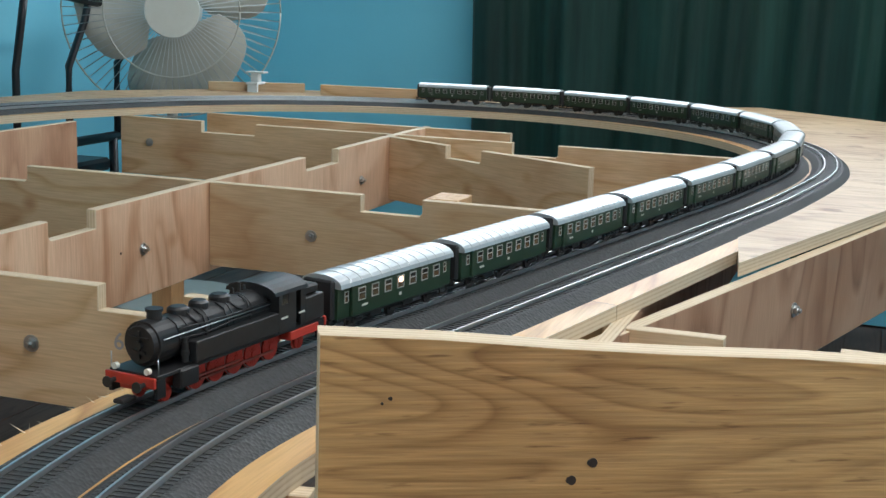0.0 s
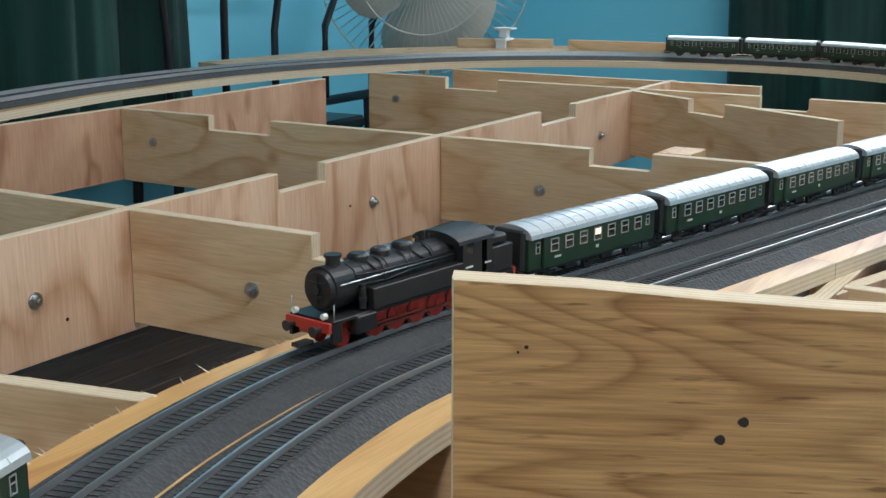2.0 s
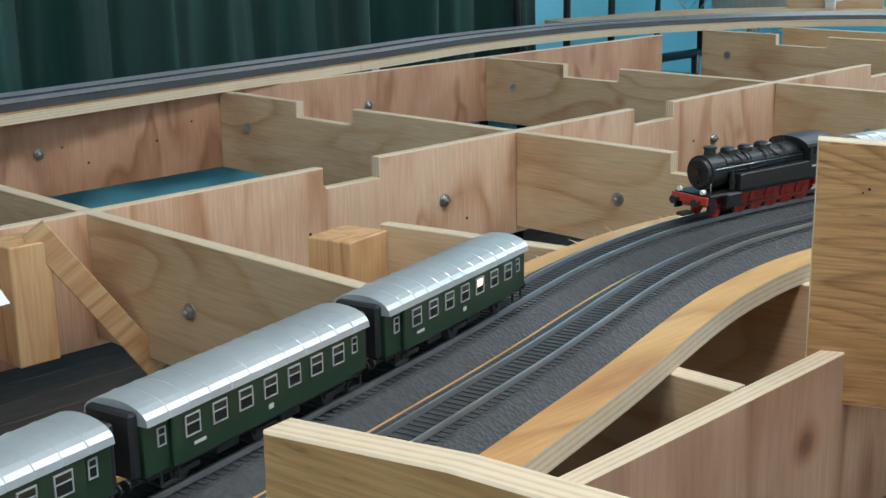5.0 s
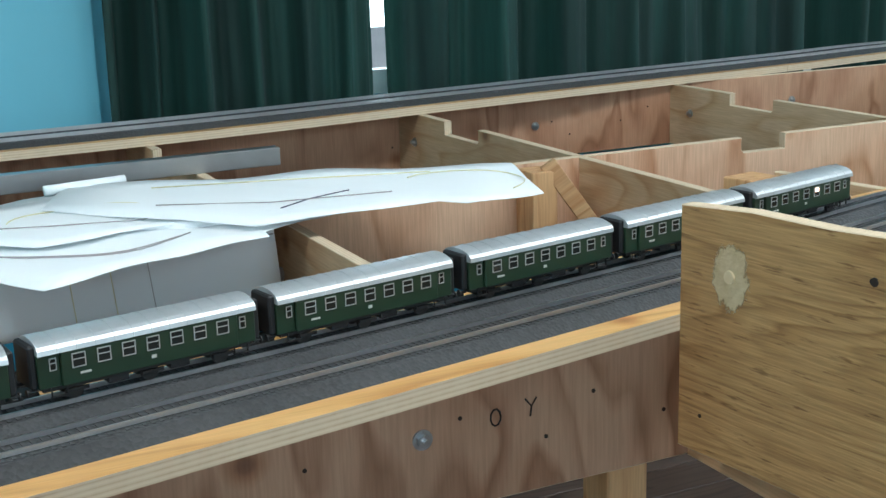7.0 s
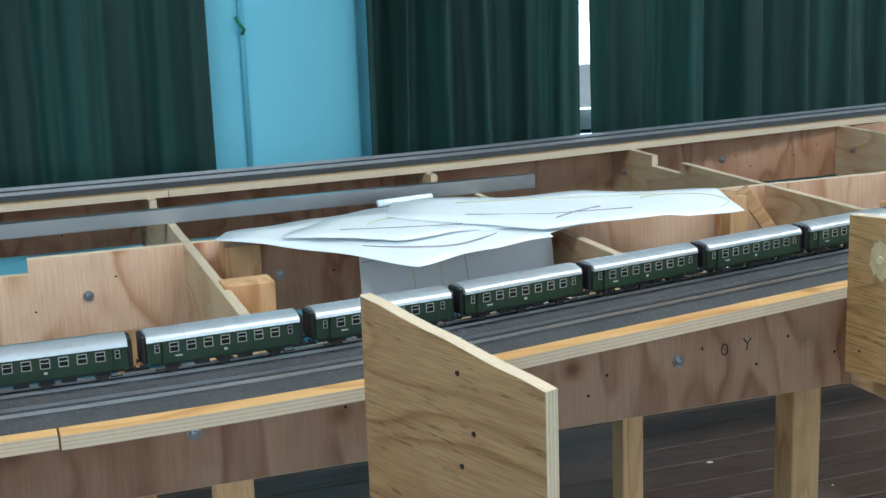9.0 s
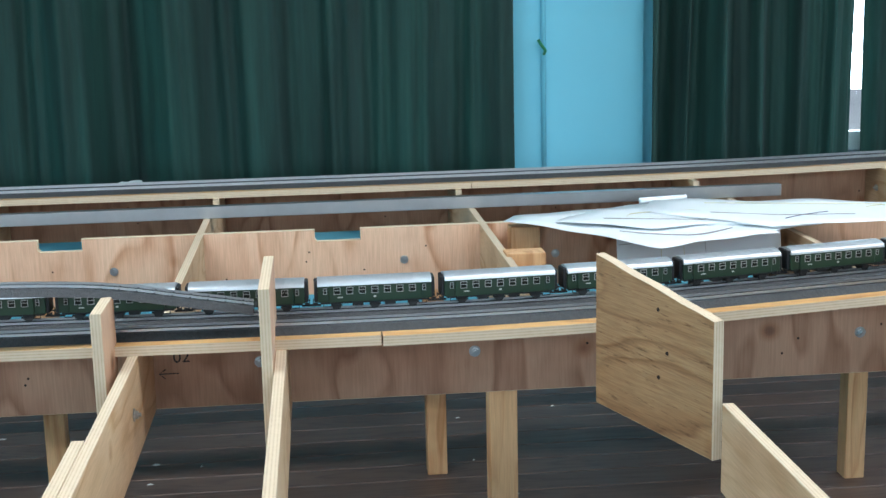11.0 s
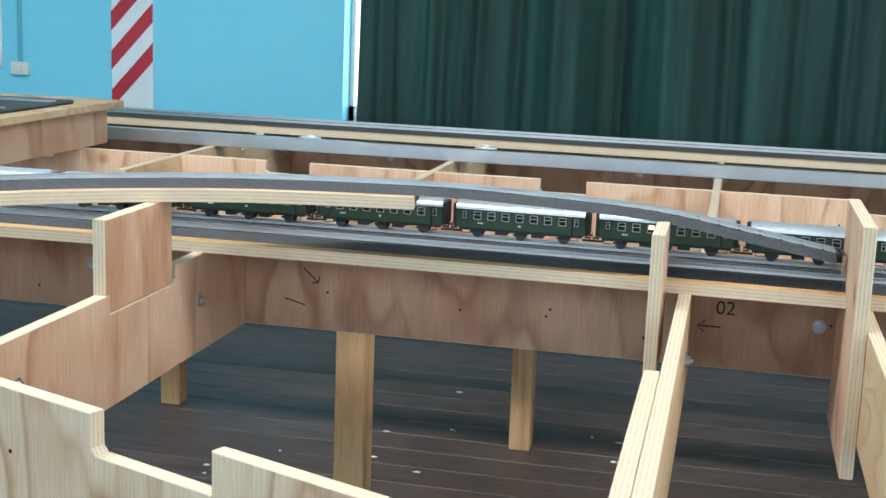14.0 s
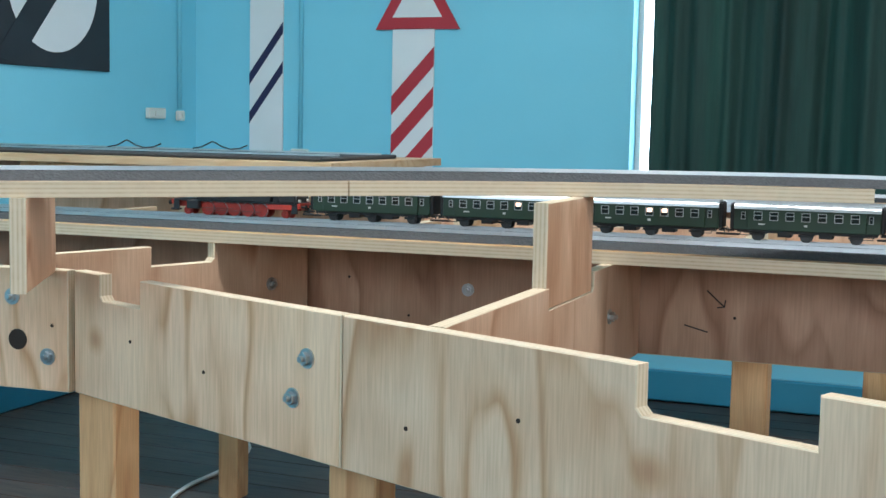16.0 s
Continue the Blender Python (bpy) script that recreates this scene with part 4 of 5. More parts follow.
def loco():
    """A heavy tank engine facing -x, 0.185 m long, buffers included; x = 0 at its middle."""
    e = empty("steam_locomotive", seat(heads[0] + 0.087, 0.056) @ Matrix.Diagonal((SIZE, SIZE, SIZE, 1)), "black model tank locomotive with red frame and wheels", "model locomotive")
    bm = bmesh.new()
    cyl(bm, 0.0125, 0.0125, 0.098, pose(-0.020, 0, 0.0335, 0, 90), 28)
    for x in (-0.05, -0.03, -0.008, 0.012, 0.026):
        cyl(bm, 0.0129, 0.0129, 0.0012, pose(x, 0, 0.0335, 0, 90), 28)
    part("boiler", bm, BLACK, e, "black boiler with bands", None, False)
    bm = bmesh.new()
    cyl(bm, 0.0132, 0.0132, 0.016, pose(-0.068, 0, 0.0335, 0, 90), 28)
    cyl(bm, 0.0118, 0.0105, 0.003, pose(-0.0772, 0, 0.0335, 0, -90), 24)
    cyl(bm, 0.0025, 0.0025, 0.003, pose(-0.079, 0, 0.0335, 0, 90), 10)
    part("smokebox", bm, BLACK, e, "black smokebox with door")
    bm = bmesh.new()
    cyl(bm, 0.0046, 0.0042, 0.006, pose(-0.066, 0, 0.0480), 18)
    cyl(bm, 0.0052, 0.0052, 0.0016, pose(-0.066, 0, 0.0515), 18)
    part("chimney", bm, BLACK, e, "short black chimney")
    for x, r in ((-0.045, 0.0068), (-0.026, 0.0062), (-0.006, 0.0068)):
        bm = bmesh.new()
        cyl(bm, r, r * 0.95, 0.005, pose(x, 0, 0.0455), 18)
        cyl(bm, r * 0.95, r * 0.7, 0.0014, pose(x, 0, 0.0487), 18)
        part("dome", bm, BLACK, e, "black dome")
    for s in (-1, 1):
        bm = bmesh.new()
        box(bm, -0.052, 0.050, s * 0.0155 - 0.0035, s * 0.0155 + 0.0035, 0.0195, 0.0322, 0.0006)
        part("side_tank", bm, BLACK, e, "long black side tank")
    bm = bmesh.new()
    W = 0.0185
    for s in (-1, 1):
        box(bm, 0.030, 0.049, s * W - 0.0006, s * W + 0.0006, 0.0195, 0.0365)
        box(bm, 0.030, 0.0335, s * W - 0.0006, s * W + 0.0006, 0.0365, 0.0435)
        box(bm, 0.0405, 0.049, s * W - 0.0006, s * W + 0.0006, 0.0365, 0.0435)
        box(bm, 0.0545, 0.060, s * W - 0.0006, s * W + 0.0006, 0.0195, 0.0435)
    box(bm, 0.030, 0.0315, -W, W, 0.0195, 0.0455)
    box(bm, 0.059, 0.0605, -W, W, 0.0195, 0.0455)
    part("cab", bm, BLACK, e, "black cab with side openings")
    bm = bmesh.new()
    n = 10
    sect = [(-(W + 0.001) * math.cos(math.pi * k / n), 0.0432 + 0.0072 * math.sin(math.pi * k / n)) for k in range(n + 1)]
    ra = [bm.verts.new((0.026, y, z)) for y, z in sect]
    rb = [bm.verts.new((0.0625, y, z)) for y, z in sect]
    for k in range(n):
        bm.faces.new((ra[k], ra[k + 1], rb[k + 1], rb[k]))
    bm.faces.new(ra)
    bm.faces.new(rb[::-1])
    bm.faces.new((ra[0], rb[0], rb[-1], ra[-1]))
    bmesh.ops.recalc_face_normals(bm, faces=bm.faces)
    part("cab_roof", bm, BLACK, e, "curved black cab roof")
    bm = bmesh.new()
    box(bm, 0.0605, 0.083, -W, W, 0.0195, 0.036, 0.0006)
    box(bm, 0.0615, 0.081, -W + 0.003, W - 0.003, 0.036, 0.0425, 0.0015)
    part("bunker", bm, BLACK, e, "black coal bunker")
    bm = bmesh.new()
    box(bm, -0.086, 0.086, -0.0085, 0.0085, 0.0095, 0.0165, 0.0004)
    box(bm, 0.045, 0.078, -0.0178, 0.0178, 0.0105, 0.0165, 0.0005)
    part("frame", bm, RED, e, "red locomotive frame")
    bm = bmesh.new()
    box(bm, -0.084, 0.084, -0.0174, 0.0174, 0.0168, 0.0192, 0.0004)
    part("running_board", bm, BLACK, e, "black running board")
    for s in (-1, 1):
        bm = bmesh.new()
        cyl(bm, 0.0021, 0.0021, 0.012, pose(-0.0565, s * 0.0142, 0.0268), 12)
        cyl(bm, 0.0027, 0.0027, 0.003, pose(-0.0565, s * 0.0142, 0.0262), 12)
        cyl(bm, 0.0016, 0.0016, 0.003, pose(-0.0565, s * 0.0142, 0.0335), 10)
        part("pump", bm, BLACK, e, "black upright steam pump")
        bm = bmesh.new()
        box(bm, 0.0337, 0.0403, s * 0.0187 - 0.0002, s * 0.0187 + 0.0002, 0.0367, 0.0433)
        part("cab_window", bm, PANE, e, "dark cab window pane")
        for za, zb in ((0.0405, 0.0392), (0.0345, 0.0352)):
            tube("pipe", [(-0.060, s * 0.0125, za), (-0.035, s * 0.0133, za - 0.001), (-0.012, s * 0.0133, zb), (0.029, s * 0.0128, zb)], 0.0006, BLACK, e, "", 6)
        for x in (-0.0605, -0.0365, -0.016, 0.007):
            tube("pipe", [(x, s * 0.0045, 0.0463), (x + 0.002, s * 0.0096, 0.0428), (x + 0.001, s * 0.0132, 0.036), (x, s * 0.0136, 0.031)], 0.00055, BLACK, e, "", 6)
        for x in (-0.083, 0.0835):
            tube("grab_rail", [(x, s * 0.0168, 0.0195), (x, s * 0.0168, 0.0285)], 0.0004, ALU, e, "", 6)
        for x in (-0.0811, 0.0811):
            bm = bmesh.new()
            box(bm, x - 0.0036, x + 0.0036, s * 0.0162 - 0.0012, s * 0.0162 + 0.0012, 0.006, 0.0168)
            part("step", bm, BLACK, e, "black footstep")
    bm = bmesh.new()
    box(bm, -0.0798, -0.0786, -0.0008, 0.0008, 0.0255, 0.0415)
    box(bm, -0.0798, -0.0786, -0.0068, 0.0068, 0.0375, 0.0383)
    box(bm, -0.0800, -0.0786, -0.0045, 0.0045, 0.0285, 0.0303)
    part("door_strap", bm, BLACK, e, "hinge strap and number bar of the smokebox door")
    for x in (-0.0865, 0.0865):
        bm = bmesh.new()
        box(bm, x - 0.0012, x + 0.0012, -0.0175, 0.0175, 0.0125, 0.0185, 0.0003)
        part("buffer_beam", bm, RED, e, "red buffer beam")
        s = 1 if x > 0 else -1
        for y in (-0.0105, 0.0105):
            bm = bmesh.new()
            cyl(bm, 0.0014, 0.0014, 0.007, pose(x + s * 0.0035, y, 0.0142, 0, 90), 10)
            cyl(bm, 0.0032, 0.0032, 0.001, pose(x + s * 0.0072, y, 0.0142, 0, 90), 14)
            part("buffer", bm, UNDER, e, "black buffer")
        bm = bmesh.new()
        box(bm, x + s * 0.005 - 0.006, x + s * 0.005 + 0.006, -0.0035, 0.0035, 0.004, 0.0065, 0.0006)
        part("coupling", bm, UNDER, e, "black coupling")
        for y in (-0.0115, 0.0115):
            bm = bmesh.new()
            cyl(bm, 0.0019, 0.0019, 0.0028, pose(x - s * 0.001, y, 0.0215, 0, 90), 12)
            part("lamp", bm, BRASS, e, "pale lamp glass")
    big, small = lathe_wheel(0.0082, 0.0024, RED, 24), lathe_wheel(0.005, 0.0024, RED, 18)
    for s in (-1, 1):
        turn = 0 if s < 0 else 180
        for x in (-0.041, -0.0225, -0.004, 0.0145, 0.033):
            w = shared("driving_wheel", big, e, pose(x, s * 0.0092, 0.0082, 0, 0, turn), "red spoked driving wheel")
            bm = bmesh.new()
            cyl(bm, 0.0088, 0.0088, 0.0008, pose(0, 0.0006, 0, 90), 24)
            part("tyre", bm, ALU, w, "bright steel tyre")
        for x in (-0.069, 0.0655):
            shared("carrying_wheel", small, e, pose(x, s * 0.0092, 0.005, 0, 0, turn), "small red carrying wheel")
        bm = bmesh.new()
        box(bm, -0.066, -0.049, s * 0.0155 - 0.0035, s * 0.0155 + 0.0035, 0.0075, 0.0185, 0.001)
        part("cylinder", bm, BLACK, e, "black steam cylinder")
        bm = bmesh.new()
        box(bm, -0.041, 0.033, s * 0.0125 - 0.0005, s * 0.0125 + 0.0005, 0.0055, 0.007)
        part("coupling_rod", bm, RODS, e, "dull red steel coupling rod")
        bm = bmesh.new()
        box(bm, -0.051, -0.004, s * 0.0138 - 0.0005, s * 0.0138 + 0.0005, 0.0085, 0.0097)
        part("connecting_rod", bm, RODS, e, "dull red steel connecting rod")
        bm = bmesh.new()
        box(bm, 0.052, 0.0585, s * (W + 0.0008) - 0.0002, s * (W + 0.0008) + 0.0002, 0.0275, 0.0286)
        box(bm, 0.0325, 0.0395, s * (W + 0.0008) - 0.0002, s * (W + 0.0008) + 0.0002, 0.0275, 0.0286)
        part("number_plate", bm, PLATE, e, "pale bar of lettering")
        tube("handrail", [(-0.074, s * 0.0136, 0.0375), (-0.02, s * 0.0132, 0.0375), (0.028, s * 0.0132, 0.0375)], 0.0004, ALU, e, "thin handrail")
        tube("pipe", [(-0.045, s * 0.006, 0.046), (-0.042, s * 0.011, 0.041), (-0.036, s * 0.0135, 0.034)], 0.0007, UNDER, e)
        tube("pipe", [(-0.006, s * 0.006, 0.046), (-0.002, s * 0.011, 0.041), (0.012, s * 0.0132, 0.036)], 0.0007, UNDER, e)
    for x, h in ((0.010, 0.004), (0.017, 0.006), (0.022, 0.0035)):
        bm = bmesh.new()
        cyl(bm, 0.0011, 0.0008, h, pose(x, 0.002, 0.0455 + h / 2), 8)
        part("valve", bm, BLACK, e)
    return e


engine = loco()
tagged(copy_thing(engine, seat(heads[1] + 0.087, 0.056)), "black model tank locomotive at the head of green coaches")

# ---- loose things on the bench ----
def sheet(name, outline, z, label, wave=0.004, seed=1, lines=(), thick=0.0008, category="paper"):
    """A flat, slightly cockled sheet of paper with an outline in plan."""
    rnd = random.Random(seed)
    cx, cy = sum(p[0] for p in outline) / len(outline), sum(p[1] for p in outline) / len(outline)

    def height(x, y):
        return z + wave * (math.sin(23 * x + seed) * math.cos(31 * y + 2 * seed) + 0.5 * math.sin(51 * x + 40 * y))

    bm = bmesh.new()
    rim, n = [], len(outline)
    for i in range(n):
        a, b = Vector(outline[i]), Vector(outline[(i + 1) % n])
        for k in range(6):
            rim.append(a.lerp(b, k / 6))
    rings = []
    for f in (1.0, 0.75, 0.5, 0.25):
        rings.append([bm.verts.new((cx + (p.x - cx) * f, cy + (p.y - cy) * f, height(cx + (p.x - cx) * f, cy + (p.y - cy) * f))) for p in rim])
    c = bm.verts.new((cx, cy, height(cx, cy)))
    k = len(rim)
    for a, b in zip(rings, rings[1:]):
        for i in range(k):
            bm.faces.new((a[i], a[(i + 1) % k], b[(i + 1) % k], b[i]))
    for i in range(k):
        bm.faces.new((rings[-1][i], rings[-1][(i + 1) % k], c))
    bmesh.ops.recalc_face_normals(bm, faces=bm.faces)
    ob = part(name, bm, PAPER, None, "", None, True)
    so = ob.modifiers.new("thickness", "SOLIDIFY")
    so.thickness = thick
    tagged(ob, label, category, "track plans on the bench")
    for m, pts in lines:
        tube("drawn_line", [(x, y, height(x, y) + 0.0012) for x, y in pts], 0.0006, m, ob, "", 4)
    return ob


arc = lambda x, y, r, a, b, ry=None: [(x + r * math.cos(math.radians(t)), y + (ry or r) * math.sin(math.radians(t))) for t in [a + (b - a) * k / 14 for k in range(15)]]
sheet("track_plan", [(0.40, 0.37), (0.455, 0.272), (0.56, 0.325), (0.665, 0.352), (0.668, 0.372), (0.80, 0.44), (0.80, 0.60), (0.56, 0.67), (0.375, 0.615), (0.285, 0.60), (0.262, 0.562), (0.325, 0.487)], 0.013, "white paper track plan with faint pencil curves", 0.0018, 2,
      [(PENCIL, arc(0.52, 0.42, 0.09, 200, 330, 0.05)), (CRAYON, arc(0.55, 0.56, 0.12, 20, 150, 0.06)), (PENCIL, arc(0.52, 0.43, 0.10, 200, 330, 0.055))])
sheet("track_plan", [(0.50, 0.55), (0.66, 0.375), (0.84, 0.365), (0.86, 0.345), (0.95, 0.353), (1.0, 0.51), (0.82, 0.585), (0.70, 0.61), (0.55, 0.672)], 0.022, "white paper track plan with yellow drawn lines", 0.0018, 5,
      [(CRAYON, arc(0.90, 0.44, 0.07, -60, 120, 0.06)), (PENCIL, [(0.6, 0.5), (0.7, 0.45), (0.82, 0.43)]), (CRAYON, [(0.62, 0.6), (0.75, 0.56), (0.9, 0.51)]), (NAVY, [(0.70, 0.42), (0.74, 0.45), (0.79, 0.47)])])
sheet("track_plan", [(0.34, 0.50), (0.47, 0.40), (0.62, 0.44), (0.70, 0.52), (0.60, 0.62), (0.43, 0.60)], 0.019, "white paper track plan lying between two others", 0.002, 7,
      [(PENCIL, [(0.42, 0.5), (0.5, 0.47), (0.58, 0.47), (0.64, 0.5)]), (CRAYON, arc(0.53, 0.5, 0.07, 10, 170, 0.05))])
bm = bmesh.new()
nu, nv = 12, 8
g = [[bm.verts.new((0.425 + 0.265 * i / nu + 0.006 * j / nv, 0.43 + 0.012 * math.sin(4 * i / nu + j / nv), 0.010 - 0.085 * j / nv + 0.012 * i / nu)) for j in range(nv + 1)] for i in range(nu + 1)]
for i in range(nu):
    for j in range(nv):
        bm.faces.new((g[i][j], g[i + 1][j], g[i + 1][j + 1], g[i][j + 1]))
ob = part("hanging_plan", bm, PAPER, None, "", None, True)
ob.modifiers.new("thickness", "SOLIDIFY").thickness = 0.0008
tagged(ob, "white paper sheet hanging down over a cross board", "paper", "track plans on the bench")
for u in (0.28, 0.42, 0.55):
    tube("fold_line", [(0.425 + 0.265 * u + 0.006 * j / 8, 0.4285 + 0.012 * math.sin(4 * u + j / 8), 0.004 - 0.079 * j / 8 + 0.012 * u) for j in range(9)], 0.0004, CRAYON if u < 0.5 else PENCIL, ob)
roll = tube("paper_roll", [(0.52 + 0.011 * k, 0.655 + 0.002 * k, 0.0205) for k in range(9)], 0.0055, PAPER, None, "", 14)
tagged(roll, "loosely rolled white paper sheet at the rear of the plans", "paper", "track plans on the bench")
tube("fold_line", [(0.43 + 0.26 * k / 8, 0.428 + 0.012 * math.sin(4 * k / 8 + 0.3), -0.012 + 0.012 * k / 8) for k in range(9)], 0.0005, PENCIL, ob)
bm = bmesh.new()
box(bm, -1.15, 1.15, -0.009, 0.009, 0, 0.022, 0.0008)
tagged(part("aluminium_bar", bm, ALU, None, "", pose(-0.33, 0.765, 0.0005, 0, 0, 0.6)), "long dull aluminium bar lying across the cross boards", "metal bar")
for x, y in ((-0.95, 0.74), (-0.64, 0.755)):
    bm = bmesh.new()
    cyl(bm, 0.021, 0.019, 0.022, pose(0, 0, 0.011), 18)
    cyl(bm, 0.006, 0.006, 0.026, pose(0, 0, 0.012), 12)
    tagged(part("tape_roll", bm, CREAM, None, "", pose(x, y + 0.045, 0.0008)), "blurred pale roll standing on a cross board", "roll")

# blocks and struts in the grid
bm = bmesh.new()
box(bm, -0.024, 0.024, -0.02, 0.02, -0.10, 0.0005, 0.001)
tagged(part("pine_block", bm, LEGW, None, "", pose(1.252, 0.408, -0.004, 0, 0, 11)), "square pine block screwed to a cross board", "block")
bm = bmesh.new()
box(bm, -0.075, 0.075, -0.006, 0.006, -0.010, 0.010, 0.0008)
tagged(part("brace", bm, LEGW, None, "", pose(1.118, 0.548, -0.055, 0, 55, -20)), "short pine brace set at a slant", "brace")
bm = bmesh.new()
box(bm, -0.03, 0.03, -0.02, 0.02, -0.05, 0.0, 0.001)
tagged(part("pine_block", bm, LEGW, None, "", pose(0.262, 0.34, 0.004)), "square pine block on a cross board", "block")
bm = bmesh.new()
box(bm, -0.028, 0.028, -0.02, 0.02, -0.075, 0.0, 0.001)
tagged(part("pine_block", bm, LEGW, None, "", pose(2.27, 0.315, -0.002)), "square pine block on a cross board", "block")

# upright risers and the raised track
def riser(x, y0, y1, z0, z1, label, turn=-90):
    out = [(0, 0), (0, z1 - z0), (abs(y1 - y0), z1 - z0), (abs(y1 - y0), 0)]
    ob = profile_board("riser", out, TH, None, pose(x, y0, z0, 0, 0, turn), (PLY_P, EDGE_Y))
    return tagged(ob, label, "riser", "risers of the raised track")


riser(-0.2870, -0.115, -0.205, -0.062, 0.068, "upright plywood riser bolted to a cross board")
riser(-0.1074, -0.05, -0.226, -0.135, 0.092, "tall thin plywood riser beside a cross board")
riser(-0.7655, -0.205, -0.345, -0.0175, 0.0685, "plywood riser carrying the raised track")
riser(-1.175, -0.43, -0.58, -0.002, 0.069, "plywood riser carrying the raised track", -60)

RAISED = [(-0.53, -0.135, 0), (-0.7, -0.17, 0), (-0.85, -0.25, 0), (-0.98, -0.37, 0), (-1.12, -0.52, 0), (-1.35, -0.72, 0), (-1.7, -0.9, 0)]
rl = spline(RAISED, 0.02)
raised = empty("raised_deck", pose(0, 0, 0.069), "raised curved plywood deck with raw layered edge", "trackbed")
half = len(rl) // 3
for seg in (rl[:half] + [rl[half].lerp(rl[half - 1], 0.08)], rl[half:]):
    bm = bmesh.new()
    sweep(bm, seg, [(-0.037, 0.0), (-0.037, 0.012), (0.037, 0.012), (0.037, 0.0)])
    bmesh.ops.recalc_face_normals(bm, faces=bm.faces)
    for f in bm.faces:
        if abs(f.normal.z) < 0.5:
            f.material_index = 1
    part("deck_board", bm, (PLY, EDGE_Z), raised, "plywood deck board")
down = [(-0.125, -0.098, -0.042), (-0.2, -0.100, -0.029), (-0.3, -0.103, -0.013), (-0.43, -0.118, -0.004), (-0.53, -0.135, 0.0)]
track("track", spline(down + RAISED[1:], 0.02), 0.0812, "grey model track sloping down from the raised deck")

# upper platform at the far left end
plat = empty("raised_platform", pose(-1.27, 0.3, 0.0), "raised plywood platform with grey track, on plywood uprights", "platform")
bm = bmesh.new()
box(bm, -0.9, 0.0, 0.0, 0.42, 0.062, 0.074, 0.0008)
part("deck", bm, (PLY, EDGE_Z), plat, "plywood top")
bm = bmesh.new()
box(bm, -0.9, -0.03, 0.03, 0.30, 0.0745, 0.081, 0.002)
part("ballast", bm, BALLAST, plat, "grey ballasted track")
for k, y in enumerate((0.09, 0.24)):
    for d in (-0.0083, 0.0083):
        bm = bmesh.new()
        box(bm, -0.9, -0.035, y + d - 0.0007, y + d + 0.0007, 0.0811, 0.0835)
        part("rail", bm, RAIL, plat, "nickel rail")
for x in (-0.03, -0.85):
    bm = bmesh.new()
    box(bm, x - 0.0075, x + 0.0075, 0.02, 0.40, -0.0, 0.0615, 0.0006)
    part("upright", bm, PLY_P, plat, "plywood upright")
bm = bmesh.new()
box(bm, -0.55, -0.13, 0.02, 0.05, 0.046, 0.0615, 0.001)
part("batten", bm, LEGW, plat, "pine batten under the deck")
bm = bmesh.new()
box(bm, -0.165, -0.13, 0.015, 0.05, 0.0, 0.0455, 0.001)
part("post", bm, LEGW, plat, "short pine post")
for cx0, cy0 in ((-1.75, 0.45), (-1.62, 0.5)):
    w = tube("loose_wire", [(cx0 + 0.012 * k, cy0 + 0.01 * math.sin(k), 0.0845 + 0.012 * math.sin(0.5 * k) ** 2) for k in range(9)], 0.0012, TUBE)
    tagged(w, "thin loose wire lying on the raised platform", "wire", "loose wires")

# ---- signs and fittings on the walls ----
def plate(name, m, w, h, shapes, base, label, category):
    """A flat painted board, hung upright; shapes are polygons in its plane laid on in paint."""
    t = empty(name, m, label, category)
    bm = bmesh.new()
    box(bm, -w / 2, w / 2, -0.006, 0.0, 0, h, 0.001)
    part("board", bm, base, t)
    for k, (material, pts) in enumerate(shapes):
        bm = bmesh.new()
        d = -0.0068 - 0.0006 * k
        f = [bm.verts.new((x, d, z)) for x, z in pts]
        b = [bm.verts.new((x, -0.0058, z)) for x, z in pts]
        bm.faces.new(f)
        for i in range(len(pts)):
            bm.faces.new((f[i], b[i], b[(i + 1) % len(pts)], f[(i + 1) % len(pts)]))
        bmesh.ops.recalc_face_normals(bm, faces=bm.faces)
        part("painted_shape", bm, material, t)
    return t


def stripes(material, w, zs, rise, thick):
    return [(material, [(-w / 2, z), (w / 2, z + rise), (w / 2, z + rise + thick), (-w / 2, z + thick)]) for z in zs]


plate("striped_board", pose(-1.755, WY1 - 0.002, -0.10), 0.115, 0.475, stripes(REDP, 0.115, [0.055, 0.155, 0.255], 0.125, 0.048), WHITEP, "white board with three slanting red stripes on the wall", "sign")
plate("striped_board", pose(-2.178, WY1 - 0.002, 0.05), 0.100, 0.62, stripes(NAVY, 0.100, [0.077, 0.18, 0.46], 0.135, 0.030), WHITEP, "white board with slanting dark blue stripes on the wall", "sign")
tri = empty("triangle_sign", pose(-1.745, WY1 - 0.002, 0.372), "white triangular sign with a red border on the wall", "sign")
bm = bmesh.new()
fr = [(-0.115, 0), (0.115, 0), (0.0, 0.2)]
f = [bm.verts.new((x, -0.006, z)) for x, z in fr]
b = [bm.verts.new((x, 0, z)) for x, z in fr]
bm.faces.new(f)
bm.faces.new(b[::-1])
for i in range(3):
    bm.faces.new((f[i], b[i], b[(i + 1) % 3], f[(i + 1) % 3]))
bmesh.ops.recalc_face_normals(bm, faces=bm.faces)
part("border", bm, REDP, tri, "red border")
bm = bmesh.new()
fr = [(-0.068, 0.030), (0.068, 0.030), (0.0, 0.145)]
f = [bm.verts.new((x, -0.0075, z)) for x, z in fr]
b = [bm.verts.new((x, -0.0055, z)) for x, z in fr]
bm.faces.new(f)
for i in range(3):
    bm.faces.new((f[i], b[i], b[(i + 1) % 3], f[(i + 1) % 3]))
bmesh.ops.recalc_face_normals(bm, faces=bm.faces)
part("white_field", bm, WHITEP, tri)

